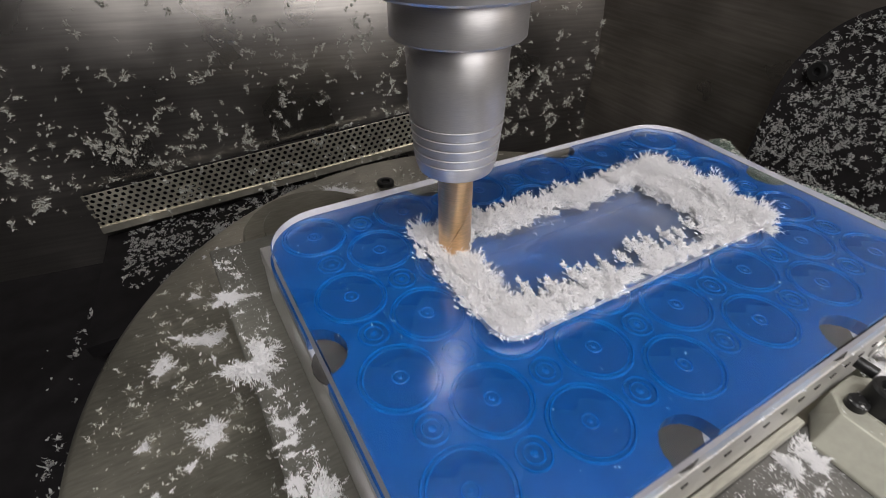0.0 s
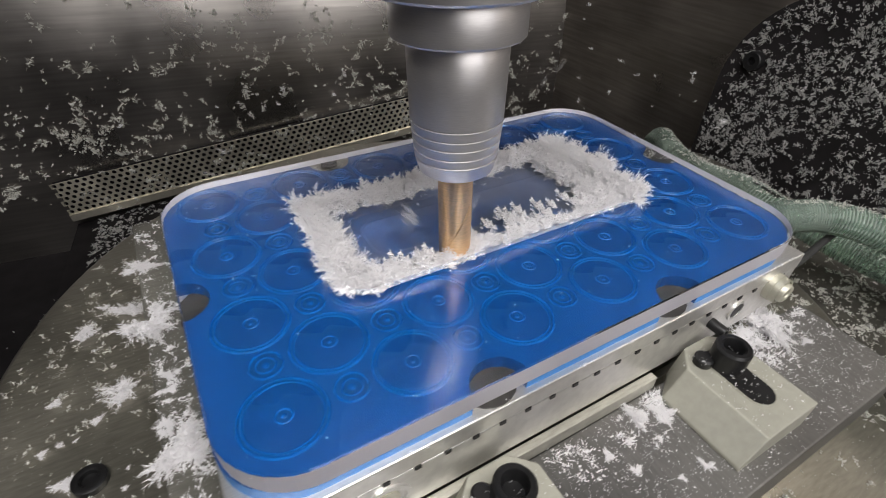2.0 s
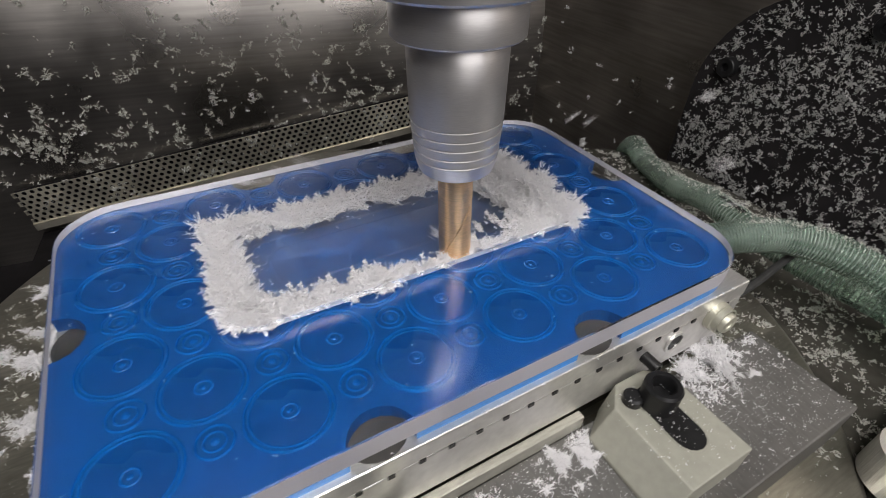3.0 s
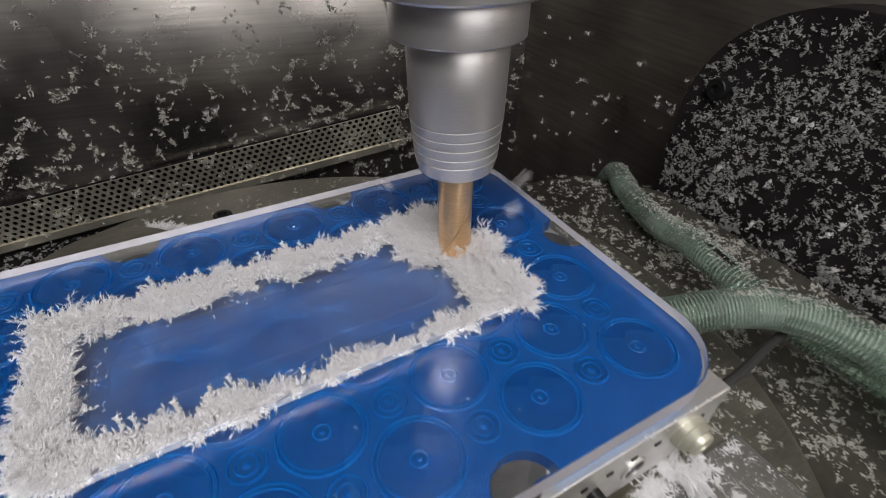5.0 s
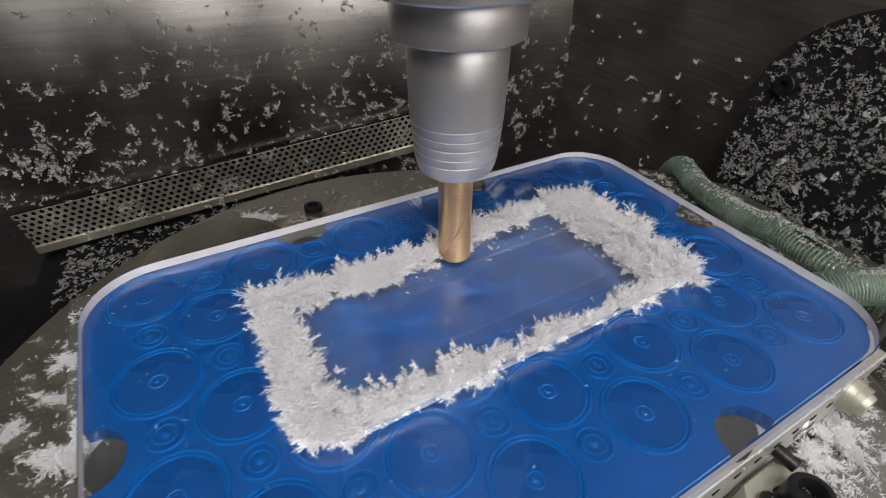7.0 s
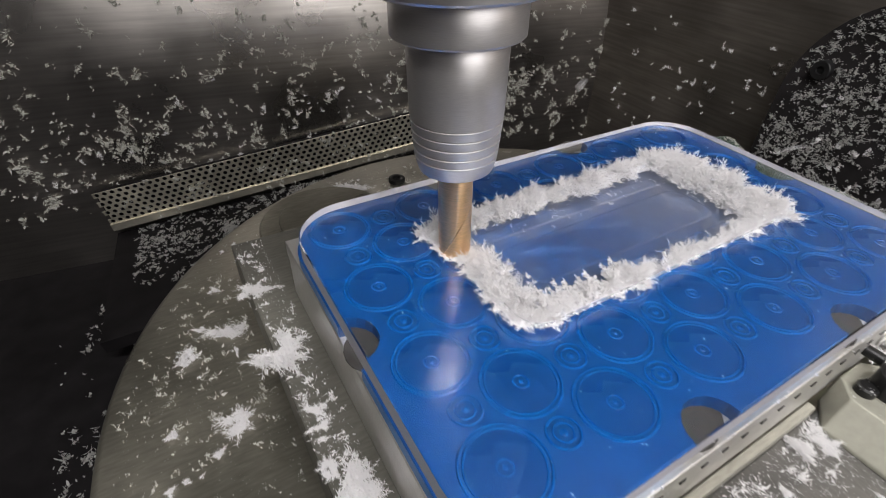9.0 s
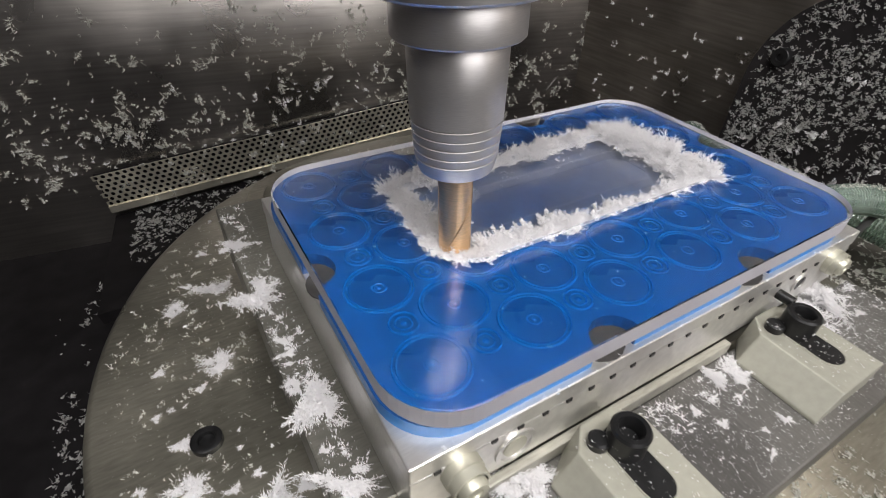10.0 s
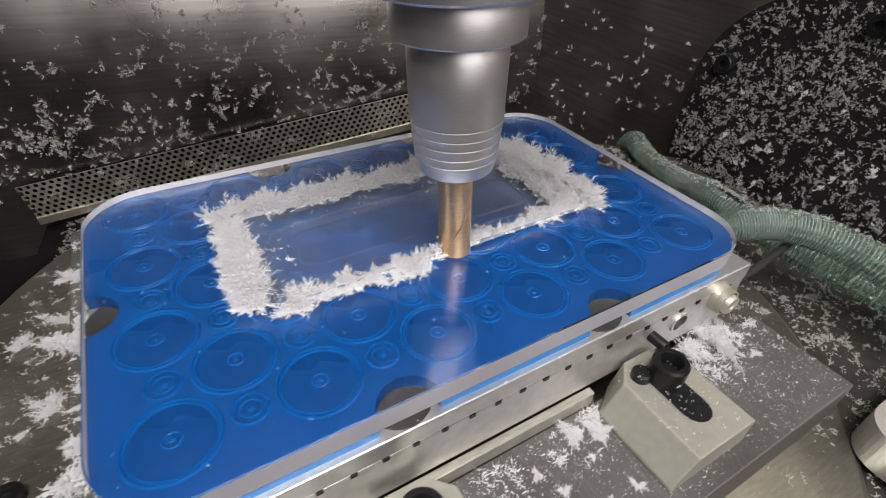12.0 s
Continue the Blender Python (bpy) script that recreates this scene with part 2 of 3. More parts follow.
def tube(points, r, n=12, bm=None, ripple=0.0, period=1):
    """A round tube along a line of points."""
    bm = bm or bmesh.new()
    pts = [Vector(p) for p in points]
    rings = []
    for i, p in enumerate(pts):
        d = (pts[min(i + 1, len(pts) - 1)] - pts[max(i - 1, 0)]).normalized()
        u = d.cross(Vector((0, 0, 1))).normalized()
        v = d.cross(u)
        rr = r + ripple * (1 if i % (2 * period) < period else -1)
        rings.append([bm.verts.new(p + (u * math.cos(2 * math.pi * k / n) + v * math.sin(2 * math.pi * k / n)) * rr) for k in range(n)])
    for a, b in zip(rings, rings[1:]):
        for k in range(n):
            bm.faces.new((a[k], a[(k + 1) % n], b[(k + 1) % n], b[k]))
    bm.faces.new(rings[0][::-1])
    bm.faces.new(rings[-1])
    return bm


def smooth_line(points, steps):
    """Catmull-Rom through the points."""
    pts = [Vector(p) for p in points]
    pts = [2 * pts[0] - pts[1]] + pts + [2 * pts[-1] - pts[-2]]
    out = []
    for i in range(1, len(pts) - 2):
        a, b, c, d = pts[i - 1:i + 3]
        for k in range(steps):
            t = k / steps
            out.append(0.5 * (2 * b + (c - a) * t + (2 * a - 5 * b + 4 * c - d) * t * t + (3 * b - a - 3 * c + d) * t ** 3))
    out.append(pts[-2])
    return out


RNG = np.random.default_rng(7)


def slivers(base, way, length, width, curl=0.6):
    """Curled tapering shavings: three-sided, three joints and a tip each. Arrays in, verts and faces out."""
    n = len(base)
    way = way / np.linalg.norm(way, axis=1, keepdims=True)
    side = np.cross(way, RNG.normal(size=(n, 3)))
    side /= np.linalg.norm(side, axis=1, keepdims=True)
    up = np.cross(way, side)
    bend = curl * RNG.uniform(-1, 1, (n, 1)) * length[:, None]
    verts = np.zeros((n, 10, 3))
    for j in range(3):
        s = j / 3
        c = base + way * (length * s)[:, None] + side * bend * s * s
        w = width * (0.7, 1.0, 0.75)[j]
        for k in range(3):
            a = 2 * math.pi * k / 3
            verts[:, 3 * j + k] = c + side * (w * math.cos(a))[:, None] + up * (w * 0.55 * math.sin(a))[:, None]
    verts[:, 9] = base + way * length[:, None] + side * bend
    pattern = [(0, 2, 1)]
    for j in (0, 3):
        for k in range(3):
            pattern.append((j + k, j + (k + 1) % 3, j + 3 + (k + 1) % 3, j + 3 + k))
    for k in range(3):
        pattern.append((6 + k, 6 + (k + 1) % 3, 9))
    faces = [tuple(i * 10 + q for q in f) for i in range(n) for f in pattern]
    return verts.reshape(-1, 3), faces


def scatter(name, spots, normal, mat, lengths=(1.0, 4.0), width=0.25, spray=10, flat=0.35):
    """Shavings lying on a surface: mostly single specks, some of them gathered into feathery tufts."""
    spots = np.asarray(spots, float)
    nrm = np.array(normal, float)
    size = RNG.uniform(0, 1, len(spots)) ** 2.6
    k = 1 + (size * spray * 2.4).astype(int)
    line = RNG.normal(size=spots.shape)
    line -= np.outer(line @ nrm, nrm)
    line /= np.linalg.norm(line, axis=1, keepdims=True)
    base, s, line = np.repeat(spots, k, axis=0), np.repeat(size, k), np.repeat(line, k, axis=0)
    reach = (0.15 + 0.75 * s) * lengths[1]
    side = RNG.normal(size=base.shape)
    side -= np.outer(side @ nrm, nrm)
    base = base + line * (RNG.normal(0, 0.42, len(base)) * reach)[:, None] + side * (0.16 * reach)[:, None]
    base = base + np.outer(np.abs(RNG.normal(0, 0.12, len(base))) * reach * (s > 0.15), nrm)
    way = RNG.normal(size=base.shape) + line * RNG.normal(0, 0.7, (len(base), 1))
    d = way @ nrm
    way = way + np.outer(np.abs(d) * flat - d, nrm)
    length = lengths[0] * RNG.uniform(0.5, 1.2, len(base)) + (lengths[1] - lengths[0]) * (0.1 + 0.45 * s) * RNG.uniform(0, 1, len(base)) ** 1.5
    v, f = slivers(base, way, length, width * (0.35 + 2.1 * RNG.uniform(0, 1, len(base)) ** 3), 0.9)
    return mesh_object(name, v, f, mat)


# ---- the machine's enclosure ----
def slab(name, dims, mat, label, category="wall", bevel=0.0):
    return tagged(part(name, box(*dims, bevel=bevel), mat), label, category, kind="structure")


FLOOR_Z = -112
slab("floor", (-520, 250, -470, 420, FLOOR_Z - 12, FLOOR_Z), PIT, "sump floor coloured near-black for the shade under the rotary table, strewn with swarf", "floor")
# the back wall stands upright below and rolls back into a curved cowl above
bm = bmesh.new()
prof = [(300, FLOOR_Z), (300, 0)] + [(300 + 230 * (1 - math.cos(a)), 230 * math.sin(a)) for a in np.linspace(0.06, 1.1, 24)]
prof += [(560, 240), (560, 520)]
back = [p for p in prof] + [(566, 520), (566, 230), (440, 216), (306, 40), (306, FLOOR_Z)]
sides = [[bm.verts.new((x, y, z)) for y, z in back] for x in (-545, 262)]
for k in range(len(back)):
    j = (k + 1) % len(back)
    bm.faces.new((sides[0][k], sides[0][j], sides[1][j], sides[1][k]))
WALL_TURN = Matrix.Translation((0.015, 0.268, 0)) @ Matrix.Rotation(radians(-8), 4, "Z") @ Matrix.Translation((-0.015, -0.300, 0))
wall_back = part("wall_back", bm, STEEL_WALL, smooth=True)
wall_back.matrix_world = WALL_TURN
tagged(wall_back, "brushed stainless steel back wall flecked with white swarf", "wall", kind="structure")
slab("wall_right", (244, 250, -470, 566, FLOOR_Z, 520), SIDE_WALL, "dark steel side wall of the machine enclosure")
# out of view; near-black so the back wall's left end mirrors darkness
slab("wall_left", (-526, -520, -470, 566, FLOOR_Z, 520), DARK_WALL, "unseen left wall coloured near-black to darken reflections in the back wall")
# unseen front wall, dark for the back wall's reflection, open for the fill
front = bmesh.new()
for d in ((-520, -230, -476, -470, FLOOR_Z, 520), (235, 244, -476, -470, FLOOR_Z, 520), (-230, 235, -476, -470, FLOOR_Z, 160), (-230, 235, -476, -470, 500, 520)):
    box(*d, bm=front)
tagged(part("wall_front", front, DARK_WALL), "unseen near-black front wall with an opening for the added fill light", "wall", kind="structure")
# roof is never in view; it closes the box and feeds reflections
slab("ceiling", (-526, 250, -476, 566, 520, 526), ROOF, "unseen grey roof added for the steel cowl to reflect", "ceiling")

lamp = empty("machine_lamp", "grey work lamp with a glowing white diffuser", "lamp")
part("housing", box(-220, 220, -42, 42, 0, 8, 3), HOUSING, lamp)
part("diffuser", box(-210, 210, -35, 35, -1, 0), LED, lamp, "glowing white diffuser")
lamp.matrix_world = look([v * MM for v in (-120, -210, 506)], [v * MM for v in (-60, 0, 0)])


def perforated_strip():
    """A bent steel strip with staggered round holes along its upper part and a plain lower lip."""
    thing = empty("perforated_strip", "perforated stainless chip screen strip along the foot of the wall", "screen", kind="structure")
    x0, x1, z0, rows, p = -164, 128, 5.2, 7, 4.7
    verts, faces = [], []
    n = 12
    cols = int((x1 - x0) / p)
    ph = 3.5
    for j in range(rows):
        for i in range(cols):
            cx, cz = x0 + (i + 0.5 + 0.5 * (j % 2)) * p, z0 + (j + 0.5) * ph
            b = len(verts)
            for ring in range(2):
                for k in range(n):
                    a = 2 * math.pi * (k + 0.5) / n
                    if ring == 0:
                        s = 1 / max(abs(math.cos(a)), abs(math.sin(a)))
                        verts.append((cx + p / 2 * s * math.cos(a), 0, cz + ph / 2 * s * math.sin(a)))
                    else:
                        verts.append((cx + 1.45 * math.cos(a), 0, cz + 1.45 * math.sin(a)))
            for k in range(n):
                faces.append((b + k, b + (k + 1) % n, b + n + (k + 1) % n, b + n + k))
    sheet = mesh_object("screen", verts, faces, PERF)
    sheet.parent = thing
    mod = sheet.modifiers.new("thickness", "SOLIDIFY")
    mod.thickness = 0.8 * MM
    part("lip", box(x0, x1 + 3, -1.4, 0.6, 0, 5.2), PERF, thing)
    # dark sheet added where only shade shows through the holes
    part("backing", box(x0 + 1, x1, 2.5, 5, 0.5, z0 + rows * ph - 0.5), PIT, thing, "near-black sheet for the shaded gap")
    thing.matrix_world = pose(0.015, 0.261, -0.063, 0, -7.1, -8)
    return thing


perforated_strip()

LEDGE = pose(0.015, 0.262, -0.069, 0, -7.1, -8)
ledge = slab("sump_ledge", (-164, 60, -105, 4, -8, 0), PIT, "sloping chip ledge below the perforated screen, coloured near-black for shade", "ledge")
ledge.matrix_world = LEDGE

# round cover on the side wall, thick with swarf
cover = empty("axis_cover", "dark rounded axis cover coated with clinging white swarf", "cover")
bm = prism(rounded(-150, 78, -112, 87, 60, 14), -19, 0, bevel=2.0)
bmesh.ops.transform(bm, matrix=Matrix(((0, 0, -1, 0), (1, 0, 0, 0), (0, 1, 0, 0), (0, 0, 0, 1))), verts=bm.verts)
part("cover_plate", bm, DARK_WALL, cover, smooth=True)
for cy, cz in ((60, 45), (30, -70), (-62, 40), (70, -25), (0, 78)):
    part("cover_bolt", lathe([(0, 3.2), (2.2, 3.2), (2.2, 5), (4.6, 5), (5, 4.5), (5, 0)], 20, centre=(0, cy, cz), axis="x"), BLACK, cover, "black socket-head bolt", True)
cover.location = (0.224, 0, 0)

# ---- rotary table and fixture ----
table = empty("rotary_table", "round steel rotary table littered with swarf", "rotary table")
part("platter", lathe([(0, 0), (141, 0), (143.4, -1.6), (144, -3), (144, -34), (138, -37), (138, -60), (0, -60)], 128), TABLE, table, smooth=True)
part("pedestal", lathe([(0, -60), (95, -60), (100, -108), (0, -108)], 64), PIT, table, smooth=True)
table.location = (0.003, 0.015, -0.004)


boss = tagged(part("locating_boss", lathe([(0, 7), (20, 7), (20.4, 6.6), (20.4, 4.4), (28.2, 4.4), (29, 3.6), (29, 0), (0, 0)], 72), TABLE, smooth=True), "low stepped round steel boss on the rotary table", "boss")
boss.location = (-0.046, 0.1095, -0.004)


flange = empty("trunnion_flange", "oily grey steel flange plate beside the rotary table", "plate")
part("flange_plate", prism([(60, -120), (205, -120), (205, 60), (180, 92), (60, 118)], -16, -7, bevel=1.0), FLANGE, flange)
part("flange_web", box(90, 200, -100, 60, -100, -16), PIT, flange)


def cap_screw(name, r, h, label, group):
    thing = empty(name, label, "bolt", group)
    prof = [(0, h * 0.35), (r * 0.5, h * 0.35), (r * 0.56, h * 0.97), (r * 0.6, h), (r * 0.9, h), (r, h * 0.9), (r, 0), (0, 0)]
    part("head", lathe(prof, 28), BLACK, thing, smooth=True)
    return thing


b = cap_screw("table_screw", 4.2, 2, "black socket-head screw shape set into the rotary table", "table screws")
b.location = (-0.1105, 0.004, -0.004)
# this copy stands in for an open hole at the table's back
copy_thing(b, pose(-0.001, 0.133, -0.004))

base = empty("base_plate", "grey aluminium fixture base plate with swarf on it", "plate")
part("plate", box(-88.5, 80, -46, 80, 6, 22, 0.6), DARK_ALU, base)
part("foot", box(-80, 76, -44, 72, -4, 6), ALU_DULL, base)

riser = empty("riser_block", "polished aluminium riser block between the clamps", "block")
part("block", box(-60, 92, -84, -53.5, 0, 17, 0.5), RISER, riser)
part("foot", box(-56, 92, -80, -52, -4, 0), ALU_DULL, riser)

vac = empty("vacuum_plate", "machined aluminium vacuum plate with slots along its edge", "vacuum plate")
part("upper_plate", box(-76.6, 78.5, -51.6, 48.0, 35.9, 41, 0.35), ALU, vac)
part("lower_plate", box(-76.4, 78.5, -51.4, 47.8, 22, 35.5, 0.35), ALU, vac)
for i in range(23):
    part("slot", box(-71.3 + 6.47 * i, -69.9 + 6.47 * i, -51.75, -49, 34.9, 36.0), BLACK, vac)
# dark discs on the plate at the mat's notches
for rx, ry in ((26.2, 41), (-25.7, 41), (26.2, -44.2), (-25.7, -44.2), (-70.5, 1), (71.5, 1.5)):
    part("recess", prism([(rx + 6.9 * math.cos(a), ry + 6.9 * math.sin(a)) for a in np.linspace(0, 6.0, 20)], 40.8, 41.3), RECESS, vac, "dark disc under a mat notch")
part("lip_rail", box(-64, 24, -53.7, -51.5, 17, 21.5, 0.3), ALU_DULL, vac)


def port(x, z, r, h, label):
    thing = empty("vacuum_port", label, "fitting", "vacuum ports")
    part("collar", lathe([(0, 0), (r, 0), (r, h * 0.5), (r * 0.93, h * 0.55), (r * 0.93, h), (r * 0.8, h)], 32, axis="y"), BRASS, thing, smooth=True)
    part("plug", lathe([(0, h * 1.25), (r * 0.3, h * 1.25), (r * 0.34, h * 1.35), (r * 0.62, h * 1.35), (r * 0.7, h * 1.2), (r * 0.72, h * 0.9), (0, h * 0.9)], 24, axis="y"), BRASS, thing, smooth=True)
    thing.location = (x * MM, -0.0514, z * MM)
    return thing


port(-65.5, 32.5, 4.4, 4.6, "silver threaded vacuum fitting on the plate edge")
port(68, 33.5, 4.2, 3.5, "silver threaded vacuum fitting at the plate corner")
flat_port = empty("blanking_plug", "flush round blanking plug packed with swarf", "plug")
part("rim", lathe([(4.2, 0.0), (4.2, 0.5), (5.2, 0.5), (5.2, 0)], 32, axis="y"), ALU, flat_port, smooth=True)
part("plug", lathe([(0, 0.3), (3.0, 0.3), (3.0, 0)], 24, axis="y"), BRASS, flat_port, smooth=True)
flat_port.location = (-0.0515, -0.0514, 0.0285)
hole = empty("blanking_plug", "round empty bolt hole rim in the plate edge", "plug")
part("rim", lathe([(2.6, 0.0), (2.6, 0.5), (3.4, 0.5), (3.4, 0)], 32, axis="y"), ALU, hole, smooth=True)
part("plug", lathe([(0, 0.2), (2.6, 0.2), (2.6, 0)], 24, axis="y"), BLACK, hole, smooth=True)
hole.location = (0.054, -0.0514, 0.030)
pin = empty("grub_screw", "black grub screw standing out of the plate edge", "screw")
part("shaft", lathe([(0, 3.8), (0.8, 3.8), (0.8, 4.6), (1.4, 4.6), (1.55, 4.3), (1.55, -1), (0, -1)], 20, axis="y"), BLACK, pin, smooth=True)
pin.location = (0.043, -0.0514, 0.0305)


def strap_clamp(label):
    thing = empty("strap_clamp", label, "clamp", "strap clamps")
    y0, y1 = -27.0, 0.0
    # flat top, one upright flank and one sloping flank; the nose is cut back at both corners
    bm = bmesh.new()
    section = [(10, 0), (10, 9), (-9.5, 9), (-15.5, 1.2), (-15.5, 0)]
    ends = []
    for y, cut in ((y0, 0.0), (y1 - 5, 0.0), (y1, 5.0)):
        ends.append([bm.verts.new((x - cut if x > 0 else x + cut * (1.6 if z < 5 else 1.0), y, z)) for x, z in section])
    for p, q in zip(ends, ends[1:]):
        for k in range(5):
            bm.faces.new((p[k], p[(k + 1) % 5], q[(k + 1) % 5], q[k]))
    bm.faces.new(ends[0][::-1])
    bm.faces.new(ends[2])
    bmesh.ops.bevel(bm, geom=list(bm.edges), offset=0.35, segments=2, affect="EDGES", profile=0.5)
    part("strap", bm, CLAMP, thing, "matt grey aluminium clamp strap")
    slot = []
    for cy, a0 in ((-7.5, 0), (-17.8, 180)):
        for k in range(9):
            a = radians(a0 + 180 * k / 8)
            slot.append((4.1 * math.cos(a), cy + 4.1 * math.sin(a)))
    part("slot", prism(slot, 8, 9.12), BLACK, thing, "black slot")
    part("slot_rim", tube([Vector((x, y, 9.1)) for x, y in slot + slot[:1]], 0.22, 6), CLAMP, thing)
    prof = [(0, 3), (2.4, 3), (2.6, 6.4), (2.9, 6.8), (3.9, 6.8), (4.4, 6.2), (4.4, 0), (0, 0)]
    part("bolt_head", lathe(prof, 28, centre=(0.3, -8.5, 9.1)), BLACK, thing, "black socket-head bolt", True)
    part("stud", lathe([(0, 2.4), (1.9, 2.4), (2.4, 1.9), (2.4, 0), (0, 0)], 20, centre=(-4.6, -5.4, 9.1)), BLACK, thing, "short black stud end", True)
    return thing


clamp = strap_clamp("grey strap clamp with black bolt holding the fixture")
clamp.matrix_world = pose(0.0385, -0.0522, 0.017, 0, 0, 0)
copy_thing(clamp, pose(-0.0298, -0.0535, 0.017, 0, 0, 0))


side = empty("side_block", "pale machined aluminium block with a round counterbore", "block")
part("body", prism(rounded(92, 170, -160, -90, 10), 0, 12, bevel=0.8), ALU, side)
part("bore", lathe([(0, 0.4), (5, 0.4), (5.6, 1.2), (6.6, 1.2), (6.6, 0)], 32, centre=(122, -100, 12)), BRASS, side, "round counterbore rim", True)
side.location = (0, 0, -0.004)

# ---- blue vacuum mat with its moulded cups ----
def mat_outline():
    out = rounded(-76.3, 77.4, -50.0, 47.6, 14)
    done = []

    def notch(cx, cy, r, a0):
        return [(cx + r * math.cos(radians(a0 + 180 * k / 10)), cy + r * math.sin(radians(a0 + 180 * k / 10))) for k in range(11)]
    # anticlockwise from the right side's upper corner
    n = 11
    done += out[0:n]
    for cx in (26.2, -25.7):
        done += [(x, 95.2 - y) for x, y in notch(cx, 47.6, 6.5, 0)]
    done += out[n:2 * n]
    done += [(-152.6 - x, y) for x, y in notch(-76.3, 1, 6.5, 90)]
    done += out[2 * n:3 * n]
    for cx in (-25.7, 26.2):
        done += [(x, -100.0 - y) for x, y in notch(cx, -50.0, 6.5, 180)]
    done += out[3 * n:4 * n]
    done += [(154.8 - x, y) for x, y in notch(77.4, 1.5, 6.5, 270)]
    return done


mat = empty("vacuum_mat", "blue rubber vacuum mat moulded with round suction cups", "mat")
pad = part("sheet", prism(mat_outline(), 41, 44.4), BLUE, mat)
# outer side faces take the painted-in lit azure, notch walls stay plain blue
pad.data.materials.append(LIT_MAT_SIDE)
for f in pad.data.polygons:
    near_notch = any(math.hypot(f.center.x / MM - nx, f.center.y / MM - ny) < 7.2 for nx, ny in ((26.2, 47.6), (-25.7, 47.6), (-76.3, 1), (-25.7, -50), (26.2, -50), (77.4, 1.5)))
    f.material_index = 1 if abs(f.normal.z) < 0.5 and not near_notch else 0


def rib(bm, r, w, h, n=40):
    return lathe([(r - w, 0), (r - w * 0.4, h), (r + w * 0.4, h), (r + w, 0)], n, bm)


bm = bmesh.new()
rib(bm, 8.0, 0.34, 0.42)
rib(bm, 7.15, 0.26, 0.3)
rib(bm, 1.5, 0.3, 0.2, 20)
lathe([(0.6, 0.02), (0.4, 0.22), (0, 0.26)], 12, bm)
lathe([(6.9, 0.03), (0, 0.03)], 40, bm)
big = part("cup", bm, BLUE_LINE, mat, smooth=True)
bm = bmesh.new()
for r, w, h, n in ((3.2, 0.3, 0.4, 28), (1.9, 0.26, 0.3, 24)):
    rib(bm, r, w, h, n)
lathe([(0.8, 0.03), (0.45, 0.2), (0, 0.22)], 12, bm)
lathe([(2.9, 0.03), (0, 0.03)], 28, bm)
small = part("cup", bm, BLUE_LINE, mat, smooth=True)
for cup in (big, small):
    cup.data.materials.append(BLUE_DEEP)
    for f in cup.data.polygons:
        if all(abs(cup.data.vertices[v].co.z - 0.03 * MM) < 1e-7 for v in f.vertices):
            f.material_index = 1
first = {0: big, 1: small}
for i in range(11):
    for j in range(7):
        odd = (i + j) % 2
        spot = Matrix.Translation(((-63.9 + 12.8 * i) * MM, (-37.0 + 12.45 * j) * MM, 44.4 * MM))
        ob = first.pop(odd, None)
        if ob is None:
            src = small if odd else big
            ob = new("cup", src.data)
            ob.parent = mat
        ob.matrix_basis = spot


# ---- the acrylic sheet with its milled pocket ----
POCKET = (-43.4, 48.8, -17.4, 22.5)
TOP, BOTTOM, FLOOR = 50.0, 44.9, 47.2


def acrylic_sheet():
    n = 10
    outer = rounded(-75.9, 77, -51.1, 46.4, 15, n)
    rim = rounded(-75.6, 76.7, -50.8, 46.1, 14.7, n)
    wall = rounded(*POCKET, 6, n)
    k = len(outer)
    verts, faces, idx = [], [], []
    rings = [(outer, BOTTOM), (outer, TOP - 0.3), (rim, TOP), (wall, TOP), (wall, FLOOR)]
    x0, x1, y0, y1 = POCKET
    # the cutter's passes leave shallow nested tracks in the floor
    for i in range(1, 4):
        d = 4.1 * i
        for step, dz in ((-0.35, 0.0), (0.35, 0.07 if i % 2 else -0.05)):
            e = d + step
            rings.append((rounded(x0 + e, x1 - e, y0 + e, y1 - e, max(2.5, 6 - 0.5 * i), n), FLOOR + (dz if step > 0 else (0.0 if i == 1 else (0.07 if (i - 1) % 2 else -0.05)))))
    for loop, z in rings:
        verts += [(x, y, z) for x, y in loop]
    last = len(rings) - 1
    for a, mat_i in [(0, 1), (1, 0), (2, 0)] + [(q, 2) for q in range(3, last)]:
        for i in range(k):
            j = (i + 1) % k
            faces.append((a * k + i, a * k + j, (a + 1) * k + j, (a + 1) * k + i))
            idx.append(mat_i)
    faces.append(tuple(range(last * k, (last + 1) * k)))
    idx.append(2)
    faces.append(tuple(range(k - 1, -1, -1)))
    idx.append(0)
    ob = mesh_object("acrylic_sheet", verts, faces, [ACRYLIC, ACRYLIC_EDGE, ACRYLIC_CUT], idx)
    ob.visible_shadow = False
    return tagged(ob, "clear acrylic sheet with frosted edges and a milled pocket", "acrylic sheet")


acrylic_sheet()

# ---- hoses and cable ----
hose = empty("suction_hose", "green-tinted translucent ribbed vacuum hose", "hose", "hoses")
line = smooth_line([(80, -20, 26), (96, -25, 29), (110, -32, 32), (121, -40, 33), (131, -54, 31), (139, -76, 24), (146, -108, 10)], 30)
part("tube", tube(line, 5.5, 18), HOSE, hose, smooth=True)


